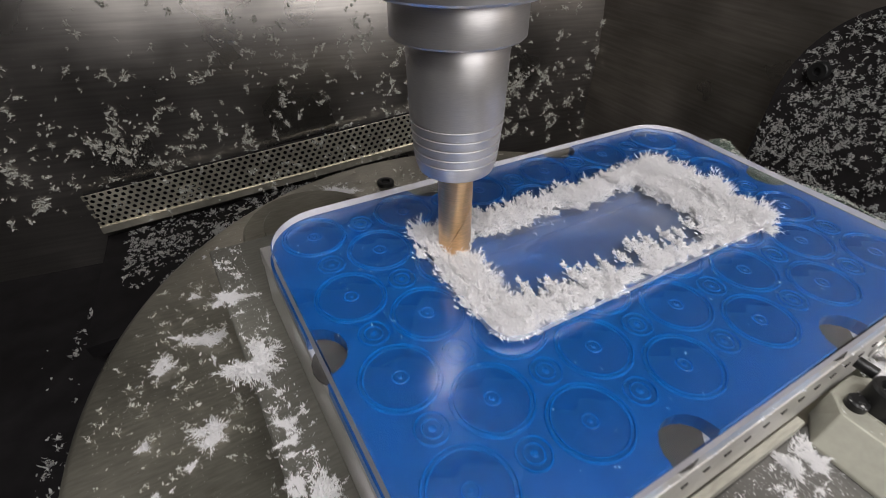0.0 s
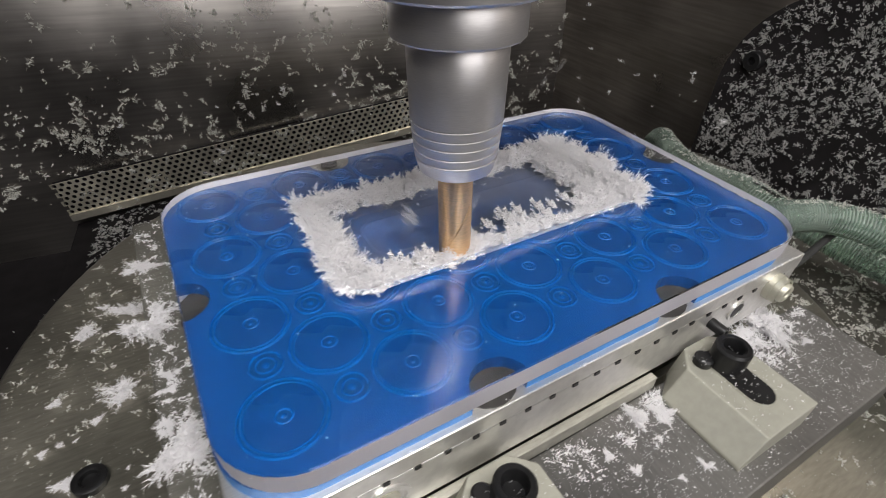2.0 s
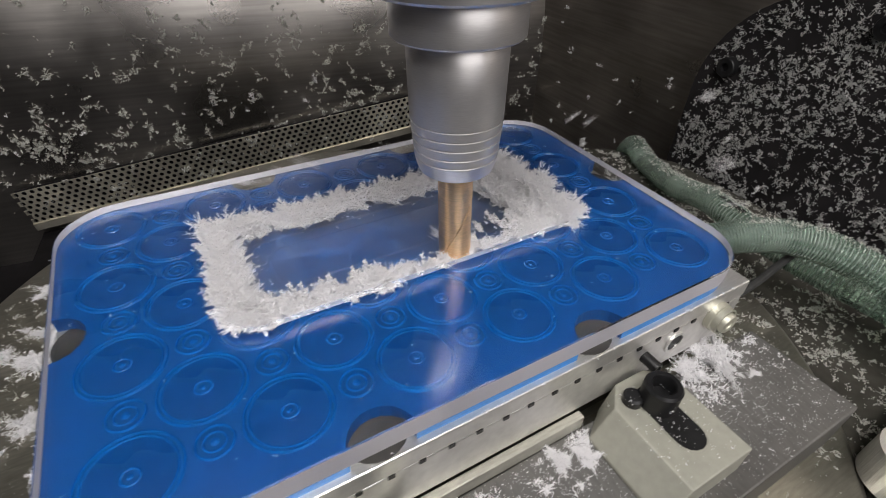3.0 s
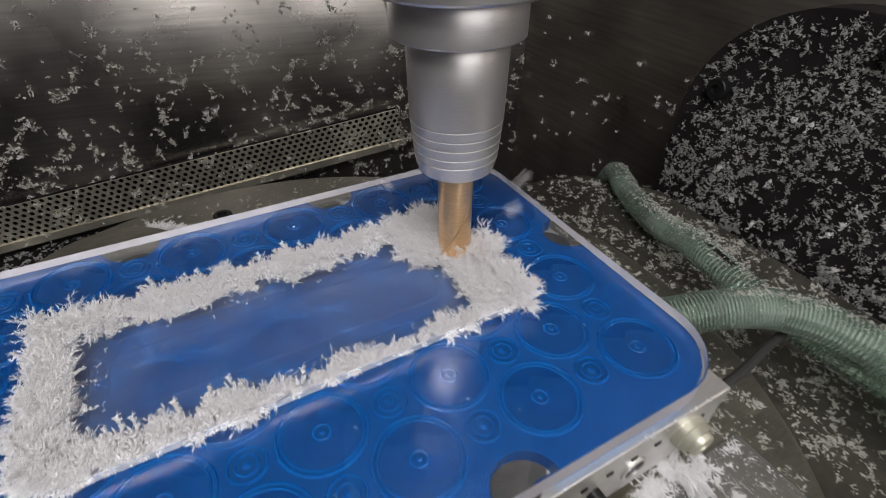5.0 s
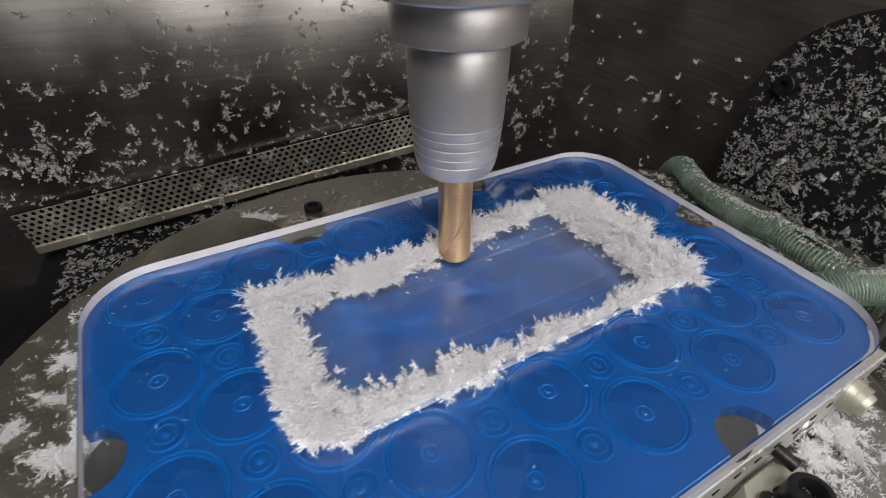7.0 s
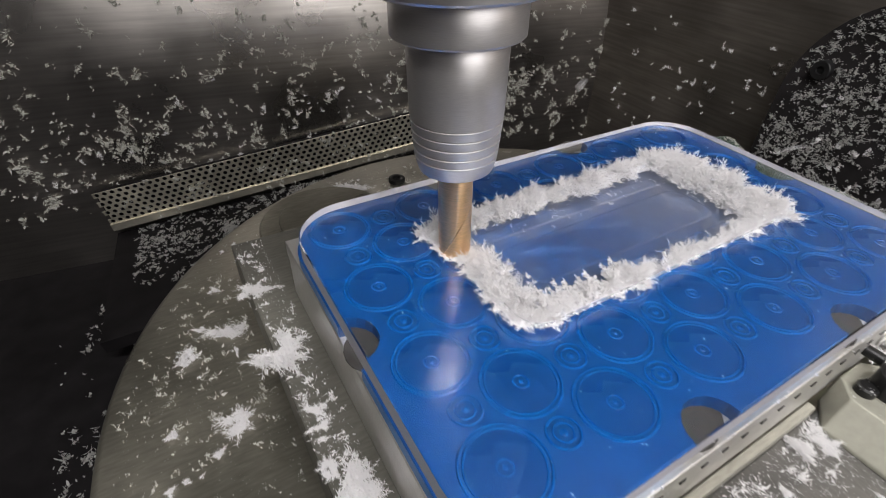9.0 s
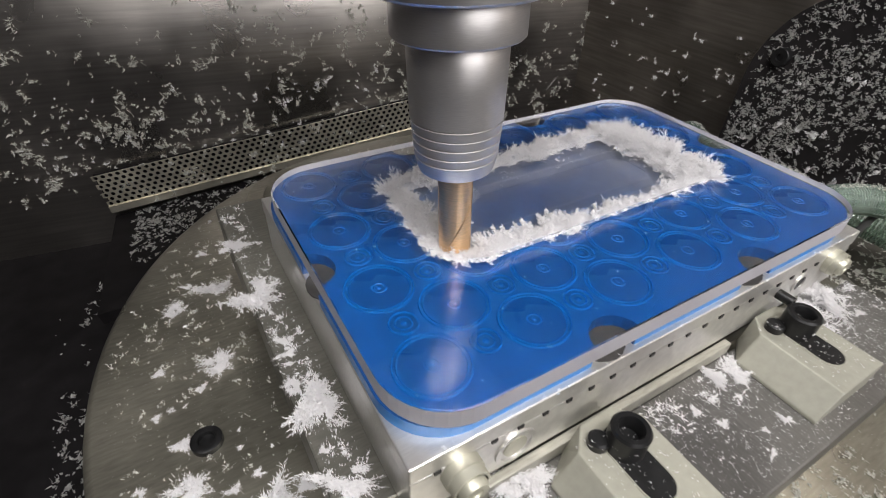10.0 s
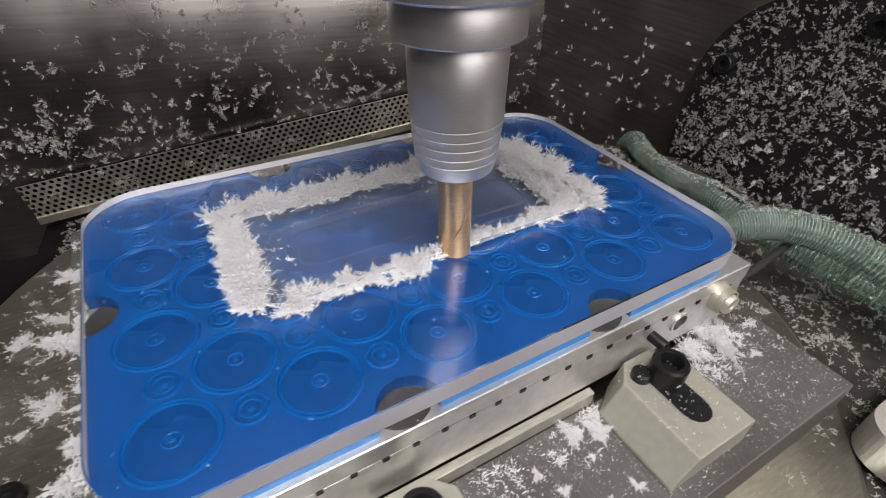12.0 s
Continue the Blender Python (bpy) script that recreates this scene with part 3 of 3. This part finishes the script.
def coil(line, r, turns_per_point=0.5):
    """The reinforcing spiral round a hose."""
    pts = []
    for i in range(len(line) - 1):
        d = (line[i + 1] - line[i]).normalized()
        u = d.cross(Vector((0, 0, 1))).normalized()
        v = d.cross(u)
        for k in range(6):
            a = 2 * math.pi * turns_per_point * (i + k / 6)
            pts.append(line[i].lerp(line[i + 1], k / 6) + (u * math.cos(a) + v * math.sin(a)) * r)
    return tube(pts, 0.32, 5)


part("spiral", coil(line, 5.5), WIRE, hose, "pale reinforcing spiral", True)
hose2 = empty("suction_hose", "green-tinted translucent hose lying behind the tray, dusted with swarf", "hose", "hoses")
line2 = smooth_line([(204, 100, -36), (190, 81, -3), (181, 63, -2), (172, 44, 0), (164, 26, 4), (157, 8, 10), (150, -12, 12), (149, -33, 11), (153, -56, 9), (162, -90, 6)], 26)
part("tube", tube(line2, 5.5, 18), HOSE, hose2, smooth=True)
part("spiral", coil(line2, 5.5), WIRE, hose2, "pale reinforcing spiral", True)
for k in range(9):
    if k != 2:
        c = line2[138 + k * 2]
        d = (line2[139 + k * 2] - c).normalized()
        bar = part("print", box(-0.7, 0.7, -1.1, 1.1, -0.05, 0.05), BLACK, hose2, "dark printed marks")
        bar.matrix_basis = Matrix.Translation(Vector((c.x - 1.5, c.y - 1.0, c.z + 5.75)) * MM) @ d.to_track_quat("X", "Z").to_matrix().to_4x4()
cable = empty("sensor_cable", "thin black cable leaving the plate corner", "cable")
part("sheath", tube(smooth_line([(77, -47, 29), (96, -46, 27), (116, -43, 25), (141, -40, 25)], 10), 1.3, 10), RUBBER, cable, smooth=True)

# ---- spindle, holder and cutter ----
spindle = empty("milling_spindle", "grey steel tool holder with a copper-coloured end mill", "spindle")
prof = [(4.3, 71.6), (7.2, 71.6), (8.2, 72.3), (8.75, 74)]
for z in (75.7, 77.6, 79.7, 81.7, 83.8):
    r = 8.9 + (z - 74) * 0.09
    prof += [(r, z - 0.25), (r - 0.22, z - 0.12), (r - 0.22, z + 0.12), (r + 0.02, z + 0.25)]
prof += [(9.95, 90), (10.1, 97.6), (9.6, 98.4), (9.6, 99.6)]
part("holder_nose", lathe([(r, z - 47) for r, z in prof], 96), HOLDER, spindle, smooth=True)
part("holder_collar", lathe([(9, 52.6), (12.6, 52.6), (13.0, 53), (13.0, 59.2), (12.6, 59.9), (9, 59.9)], 96), HOLDER, spindle, smooth=True)
part("holder_flange", lathe([(10, 60), (16.0, 60), (16.5, 60.5), (16.5, 68), (15.2, 69), (15.2, 72), (16.5, 73), (16.5, 80), (10, 80)], 96), HOLDER, spindle, smooth=True)
part("spindle_housing", lathe([(0, 82), (30, 82), (34, 86), (34, 320), (0, 320)], 64), ALU, spindle, smooth=True)
cut = part("cutter", lathe([(0, 0), (3.3, 0), (3.95, 0.6), (3.95, 16.2), (4.0, 16.6), (4.0, 26), (0, 26)], 48), CUTTER, spindle, "copper-coloured end mill", True)
bm = bmesh.new()
for turn in (0.0, math.pi):
    rows_ = []
    for k in range(14):
        a = turn + k * 0.16
        z = k * 1.22
        rows_.append([bm.verts.new((r * math.cos(a + da), r * math.sin(a + da), z)) for r, da in ((3.6, -0.35), (4.12, 0.0), (3.7, 0.12))])
    for p, q in zip(rows_, rows_[1:]):
        for k in range(2):
            bm.faces.new((p[k], p[k + 1], q[k + 1], q[k]))
part("cutting_edge", bm, CUTTER, cut, smooth=True)
AT = next(rig(r) for r in PATH if r[0] == 2.5)
LEAN = Matrix.Rotation(radians(2.04), 4, Vector((-0.789, -0.526, -0.318)))
HOLD = AT.inverted() @ Matrix.Translation((-1.73 * MM, -12.39 * MM, 47.0 * MM)) @ LEAN

# ---- swarf ----
# the four runs of the tool: side of the pocket, outward way, where along it the cutter is at a time
LEFT1, NEAR1, RIGHT1, FAR1, LEFT2, NEAR2 = -38.8, -12.8, 44.6, 18.3, -43.4, -16.8
TIMES = [row[0] for row in PATH]
TOOLXY = [((rig(row) @ HOLD).translation.x / MM, (rig(row) @ HOLD).translation.y / MM) for row in PATH]


def pass_time(x, y, t0, t1):
    """When within t0..t1 the cutter comes nearest to the point."""
    best, when = 1e9, t0
    for k in range(241):
        t = t0 + (t1 - t0) * k / 240
        d = (np.interp(t, TIMES, [p[0] for p in TOOLXY]) - x) ** 2 + (np.interp(t, TIMES, [p[1] for p in TOOLXY]) - y) ** 2
        if d < best:
            best, when = d, t
    return when


def clump_mesh(seed, n, r, h, spikes, spread=0.38):
    """A tuft of shavings: a packed heart of crumbs, and ragged spikes in which the shavings hang together."""
    g = np.random.default_rng(seed)
    lobes = g.normal(0, r * spread, (8, 3)) * np.array([1, 1, 0.4]) + np.array([0, 0, h * 0.2])
    base = lobes[g.integers(0, 8, n)] + g.normal(0, r * 0.17, (n, 3))
    way = g.normal(0, 1, (n, 3))
    length = r * g.uniform(0.12, 0.38, n)
    width = g.uniform(0.1, 0.3, n)
    root = lobes[g.integers(0, 8, spikes)]
    lean = root * np.array([1, 1, 0.4]) + g.normal(0, r * 0.35, (spikes, 3)) + np.array([0, 0, h * 0.2])
    lean /= np.linalg.norm(lean, axis=1, keepdims=True)
    reach = r * g.uniform(0.35, 1.2, spikes)
    m = 16
    along = np.tile(np.linspace(0.1, 1, m), spikes)
    k = np.repeat(np.arange(spikes), m)
    sb = root[k] + lean[k] * (reach[k] * along)[:, None] + g.normal(0, 1, (len(k), 3)) * (0.12 * r * (1.15 - along))[:, None]
    sw = lean[k] + g.normal(0, 0.42, (len(k), 3))
    base, way = np.concatenate([base, sb]), np.concatenate([way, sw])
    length = np.concatenate([length, r * g.uniform(0.12, 0.4, len(k))])
    width = np.concatenate([width, g.uniform(0.08, 0.24, len(k)) * (1.2 - 0.6 * along)])
    base[:, 2] = np.abs(base[:, 2])
    v, f = slivers(base, way, length, width, 0.9)
    v[:, 2] = np.maximum(v[:, 2], 0.02)
    return v, f


def clump_set(seed, *args):
    out = []
    for s in range(7):
        v, f = clump_mesh(seed + s, *args)
        ob = mesh_object("swarf_clump", v, f, CHIP)
        out.append(ob.data)
        bpy.data.objects.remove(ob)
    return out


CLUMPS = clump_set(100, 640, 4.2, 5.4, 72)
LOOSE = clump_set(200, 1100, 4.4, 3.2, 40, 0.42)

MOVERS = []


def clump_at(x, y, out, before, after, passes, scale, z=48.2):
    ob = tagged(new("swarf_clump", random.choice(CLUMPS)), "fluffy white clump of acrylic swarf at the pocket edge", "swarf", "swarf round the pocket", "stuff")
    turn = random.uniform(0, 360)
    stops = [before, *after]
    ob.scale = (scale,) * 3
    rows = []

    def at(k, lift=0.0):
        return pose((x + out[0] * stops[k]) * MM, (y + out[1] * stops[k]) * MM, (z + lift) * MM, 0, 0, turn + 24 * k)
    rows.append((0.0, at(0)))
    for k, t in enumerate(passes):
        a, b = max(0.05, t - 0.22), min(11.95, t + 0.12)
        if a < 11.9 and b > a + 0.02:
            rows += [(a, at(k)), (b, at(k + 1))]
    rows.append((12.0, rows[-1][1]))
    ob.matrix_basis = rows[0][1] @ Matrix.Diagonal((scale, scale, scale, 1))
    MOVERS.append((ob, rows))


step = 3.3
x = LEFT1 + 1
while x < RIGHT1 + 3:
    jig = random.uniform(-0.8, 0.8)
    t1, t2 = pass_time(x, NEAR1, 1.1, 4.35), pass_time(x, NEAR2, 10.2, 12.0)
    rows_after = [2.2 + jig, 4.8 + jig] if x < 42 else [2.2 + jig]
    passes = [t1] + ([t2] if t2 < 11.85 else [])
    clump_at(x, NEAR1, (0, -1), 1.0 + jig, rows_after, passes, random.uniform(0.3, 0.85), 47.9)
    jig = random.uniform(-1, 1)
    clump_at(x, FAR1, (0, 1), 2.0 + jig, [5.6 + jig], [pass_time(x, FAR1, 5.4, 8.75)], random.uniform(0.4, 1.1))
    if random.random() < 0.6:
        clump_at(x + 1.5, FAR1, (0, 1), -0.4 + jig, [3.6 + jig], [pass_time(x, FAR1, 5.4, 8.75)], random.uniform(0.45, 0.95))
    x += step
y = NEAR1 - 1
while y < FAR1 + 5:
    jig = random.uniform(-1, 1)
    t1, t2 = pass_time(LEFT1, y, 0.0, 1.25), pass_time(LEFT2, y, 8.8, 10.3)
    for off, sc in ((0.2, 0.9), (2.6, 0.6)):
        clump_at(LEFT1, y, (-1, 0), off + jig - 1.5, [off + 1.2 + jig, off + 4.6 + jig], [t1, t2] if t1 > 0.1 else [0.1, t2], random.uniform(0.6, 1.2) * sc)
    t1 = pass_time(RIGHT1, y, 4.2, 5.6)
    for off in (-9.5, -6.5):
        clump_at(RIGHT1, y, (1, 0), off + jig, [off * 0.15 + jig], [t1], random.uniform(0.55, 0.9), 47.3)
    for off, sc in ((-3.2, 0.7), (0.2, 1.0), (2.6, 0.8)):
        clump_at(RIGHT1, y, (1, 0), off + jig, [off + 3.4 + jig], [t1], random.uniform(0.6, 1.2) * sc)
    y += step

# settled swarf on the machine: loose drifts with bare patches between
g = RNG


def drift(n, u0, u1, v0, v1, heaps, spread, alone=0.35, keep=None):
    """Spots in a rectangle, most of them gathered round a few heaps."""
    cu, cv = g.uniform(u0, u1, heaps), g.uniform(v0, v1, heaps)
    size = g.uniform(0.3, 1.0, heaps) ** 2
    out = []
    while len(out) < n:
        if g.uniform() < alone:
            u, v = g.uniform(u0, u1), g.uniform(v0, v1)
        else:
            k = g.choice(heaps, p=size / size.sum())
            u, v = g.normal(cu[k], spread * size[k]), g.normal(cv[k], spread * size[k])
        if u0 < u < u1 and v0 < v < v1 and (keep is None or keep(u, v)):
            out.append((u, v))
    return out


def on_table(u, v):
    return (u - 3) ** 2 + (v - 15) ** 2 < 138 ** 2 and not (-90 < u < 81 and -84 < v < 82)


def swarf(name, spots, normal, mat, lengths, width, spray, flat, label):
    return tagged(scatter(name, spots, normal, mat, lengths, width, spray, flat), label, "swarf", kind="stuff")


swarf("table_swarf", [(u, v, -3.9) for u, v in drift(1900, -137, 143, -122, 152, 60, 15, 0.65, on_table)], (0, 0, 1), CHIP_GREY, (0.35, 3.2), 0.2, 9, 0.6, "white swarf strewn over the rotary table")
swarf("table_swarf", [(u, v, -3.95) for u, v in drift(4200, -137, 143, -122, 152, 30, 20, 0.8, on_table)], (0, 0, 1), CHIP_GREY, (0.15, 0.7), 0.12, 1, 0.4, "fine specks of swarf over the rotary table")
swarf("base_swarf", [(u, v, 22.05) for u, v in drift(800, -88, -79, -46, 79, 20, 9, 0.7)], (0, 0, 1), CHIP, (0.15, 0.7), 0.1, 1, 0.4, "fine specks of swarf on the base plate")
swarf("table_swarf", [(u, v, -3.9) for u, v in drift(900, 84, 143, -90, 80, 14, 9, 0.5, on_table)], (0, 0, 1), CHIP_GREY, (0.6, 3.4), 0.22, 12, 0.7, "dense white swarf on the table beside the hoses")
swarf("base_swarf", [(u, v, 22.1) for u, v in drift(150, -88, -79, -46, 79, 16, 7, 0.6)], (0, 0, 1), CHIP, (0.35, 2.8), 0.18, 12, 0.7, "white swarf along the fixture base plate")
swarf("riser_swarf", [(u, v, 17.1) for u, v in drift(1300, -58, 91, -83, -55, 16, 8, 0.7)], (0, 0, 1), CHIP, (0.25, 1.6), 0.1, 2, 0.4, "fine white swarf on the riser block")
swarf("riser_swarf", [(u, v, 17.1) for u, v in drift(380, -50, 91, -66, -55, 10, 4, 0.2)], (0, 0, 1), CHIP, (0.6, 3.6), 0.15, 9, 0.9, "tufts of white swarf packed beside the clamps")
swarf("flange_swarf", [(u, v, -6.9) for u, v in drift(2600, 80, 202, -115, 100, 40, 14, 0.5, lambda u, v: (u - 3) ** 2 + (v - 15) ** 2 > 145 ** 2 and u + v < 265)], (0, 0, 1), CHIP_GREY, (0.5, 3.4), 0.22, 11, 0.7, "white and grey swarf covering the flange plate")
swarf("riser_swarf", [(u, v, 17.05) for u, v in drift(3200, -58, 91, -83, -54, 8, 20, 0.9)], (0, 0, 1), CHIP, (0.12, 0.55), 0.09, 1, 0.4, "dust of fine swarf over the riser block")
swarf("wall_swarf", [(u, 299.6, v) for u, v in drift(1200, -420, 250, -72, 0, 70, 14, 0.5)], (0, -1, 0), CHIP_GREY, (1.2, 6.5), 0.6, 12, 0.5, "white swarf clinging to the back wall").matrix_world = WALL_TURN
swarf("wall_swarf", [(u, 300.0 + 230 * (1 - math.cos(math.asin(v / 230))) - 0.5, v) for u, v in drift(1250, -420, 250, 2, 150, 60, 14, 0.6)], (0, -1, 0), CHIP_GREY, (1.2, 6.0), 0.55, 10, 0.9, "scattered swarf on the curved cowl").matrix_world = WALL_TURN
swarf("cover_swarf", [(223.7, u, v) for u, v in drift(7000, -150, 76, -110, 85, 110, 12, 0.55, lambda u, v: u < 18 or (u - 18) ** 2 + (max(0, v - 27) + min(0, v + 52)) ** 2 < 57 ** 2)], (-1, 0, 0), GREYER_CHIP, (0.5, 3.9), 0.27, 13, 0.8, "thick fuzz of swarf on the axis cover")
swarf("floor_swarf", [(u, v, FLOOR_Z + 0.1) for u, v in drift(1500, -190, 235, 60, 240, 40, 20, 0.4)], (0, 0, 1), GREYER_CHIP, (1.2, 5.5), 0.5, 9, 0.6, "swarf heaped on the sump floor")

swarf("ledge_swarf", [(u, v, 0.1) for u, v in drift(2600, -150, 40, -100, 2, 44, 14, 0.35, lambda u, v: v > -70 - 0.3 * (u + 128))], (0, 0, 1), GREYER_CHIP, (0.8, 4.0), 0.35, 10, 0.8, "grey swarf heaped on the ledge below the screen").matrix_world = LEDGE
for line_, n_ in ((line2, 700), (line, 260)):
    pick = [line_[g.integers(20 if line_ is line2 else 60, len(line_) - 20)] for _ in range(n_)]
    swarf("hose_swarf", [(c.x + dx, c.y - 0.5 * dx, c.z + math.sqrt(31 - dx * dx)) for c in pick for dx in (g.uniform(-3.5, 3.5),)], (0, 0, 1), CHIP_GREY, (0.4, 2.6), 0.16, 5, 0.7, "swarf dusting the hose")

swarf("clamp_swarf", [(u, v, 29.7) for u, v in drift(170, 25, 46, -78, -56, 4, 7, 0.7)] + [(u, v, 29.7) for u, v in drift(150, -42, -22, -80, -58, 4, 7, 0.7)], (0, 0, 1), CHIP, (0.15, 0.8), 0.09, 2, 0.4, "specks of swarf dusting the clamps")
swarf("pocket_swarf", [(u, v, FLOOR + 0.1) for u, v in drift(420, -41, 46, -15, 20, 30, 6, 0.3, lambda u, v: not (-32 < u < 37 and -9 < v < 12))], (0, 0, 1), CHIP, (0.15, 1.3), 0.09, 4, 0.5, "crumbs of swarf on the pocket floor")
swarf("sheet_swarf", [(u, v, 50.02) for u, v in drift(150, -72, 76, -48, 48, 10, 14, 0.7, lambda u, v: not (-50 < u < 54 and -22 < v < 28))], (0, 0, 1), CHIP, (0.15, 1.0), 0.07, 2, 0.4, "stray specks of swarf on the acrylic sheet")
swarf("plate_swarf", [(u, -51.4, 41.05) for u in g.uniform(-76, 76, 90)], (0, 0, 1), CHIP, (0.2, 1.4), 0.1, 4, 0.6, "swarf caught along the plate edge")
swarf("strip_swarf", [(15 + u, 259.4 - 0.14 * u, -47 + 0.125 * u + v) for u, v in drift(240, -150, 160, -15, 16, 30, 10, 0.4)], (0, -1, 0), CHIP_GREY, (1.0, 5.5), 0.5, 10, 0.6, "swarf caught on the perforated strip")

# larger tufts lying about
TUFTS = [(-102, 30, -3.9, 1.25), (-116, -8, -3.9, 0.9), (-99, -24, -3.9, 1.3), (-88, 26, 22, 1.35), (-85, -16, 22, 1.5), (-85, -38, 22, 0.9), (-112, 62, -3.9, 0.8), (-97, 66, -3.9, 1.1),
         (-88, 54, 22, 0.8), (-60, 126, -3.9, 1.4), (-26, 134, -3.9, 1.2), (66, -54, 22, 1.2), (72, -55, 17, 1.3), (60, -54.5, 19, 0.9), (50, -56, 17, 0.8), (14, -57, 17, 0.9), (20, -60, 17, 0.7),
         (-48, -55, 17, 1.1), (-55, -55, 19, 0.9), (104, -8, -3.9, 1.2), (112, 30, -3.9, 1.1), (100, -70, -3.9, 1.1)]
tuft = random.Random(3)
for _ in range(46):
    a, r = tuft.uniform(1.7, 4.4), tuft.uniform(94, 136)
    TUFTS.append((3 + r * math.cos(a), 15 + r * math.sin(a), -3.9, 0.14 + 0.4 * tuft.random() ** 2))
for _ in range(16):
    TUFTS.append((tuft.uniform(-88, -80), tuft.uniform(-44, 76), 22, 0.15 + 0.4 * tuft.random() ** 2))
for _ in range(18):
    TUFTS.append((tuft.uniform(-18, 88), tuft.uniform(-80, -57), 17, 0.12 + 0.3 * tuft.random() ** 2))
for tx, ty, tz, sc in TUFTS:
    ob = tagged(new("swarf_tuft", random.choice(LOOSE)), "loose tuft of white acrylic shavings lying on the fixture", "swarf", "loose tufts", "stuff")
    ob.matrix_basis = pose(tx * MM, ty * MM, tz * MM, 0, 0, random.uniform(0, 360)) @ Matrix.Diagonal((sc * random.uniform(0.7, 1.3), sc * random.uniform(0.6, 1.0), sc * 0.6, 1))


# shavings thrown off by the cutter: each leaves the pocket, flies off and comes to rest on the machine
FLYERS = []
v, f = clump_mesh(300, 26, 1.5, 0.8, 2)
ob = mesh_object("flying_shaving", v, f, CHIP)
SHAVING = ob.data
bpy.data.objects.remove(ob)
fly = random.Random(5)
for k in range(240):
    rest = 0.34 + 0.3 * fly.random()
    t0 = max(0.02, min(11.3, 0.25 * (k // 5) + 0.1 - rest * fly.uniform(0.15, 0.85)))
    tx, ty = np.interp(t0, TIMES, [q[0] for q in TOOLXY]), np.interp(t0, TIMES, [q[1] for q in TOOLXY])
    kind = fly.random()
    if kind < 0.62:
        y = fly.uniform(-40, 215)
        end = (222.6 if y < 66 else 243.2, y, fly.uniform(-50, 45))
    elif kind < 0.98:
        x = fly.uniform(-180, 60)
        end = (x, 266 - 0.14 * (x - 15), fly.uniform(-60, 0))
    else:
        end = (fly.uniform(-60, 60), fly.uniform(-40, 45), 50.3)
    start = (tx + fly.uniform(-3, 3), ty + 4 + fly.uniform(-3, 3), 49.5)
    mid = tuple((a + b) / 2 for a, b in zip(start, end))
    turns = [fly.uniform(-80, 80) for _ in range(3)]
    rows = [(0.0, pose(*[c * MM for c in start])), (t0, pose(*[c * MM for c in start])),
            (min(11.98, t0 + rest / 2), pose(mid[0] * MM, mid[1] * MM, (mid[2] + 14) * MM, *turns)),
            (min(11.99, t0 + rest), pose(*[c * MM for c in end], turns[0], 0, turns[2])), (12.0, pose(*[c * MM for c in end], turns[0], 0, turns[2]))]
    rows = [r for i, r in enumerate(rows) if i == 0 or frame(r[0]) > frame(rows[i - 1][0])]
    ob = tagged(new("flying_shaving", SHAVING), "white acrylic shaving thrown off by the cutter", "swarf", "flying shavings", "stuff")
    sc = fly.uniform(0.7, 2.7)
    ob.scale = (sc, sc, sc)
    FLYERS.append((ob, rows))


def motions():
    walk(spindle, [(row[0], rig(row) @ HOLD) for row in PATH])
    for ob, rows in MOVERS + FLYERS:
        walk(ob, rows)


motions()
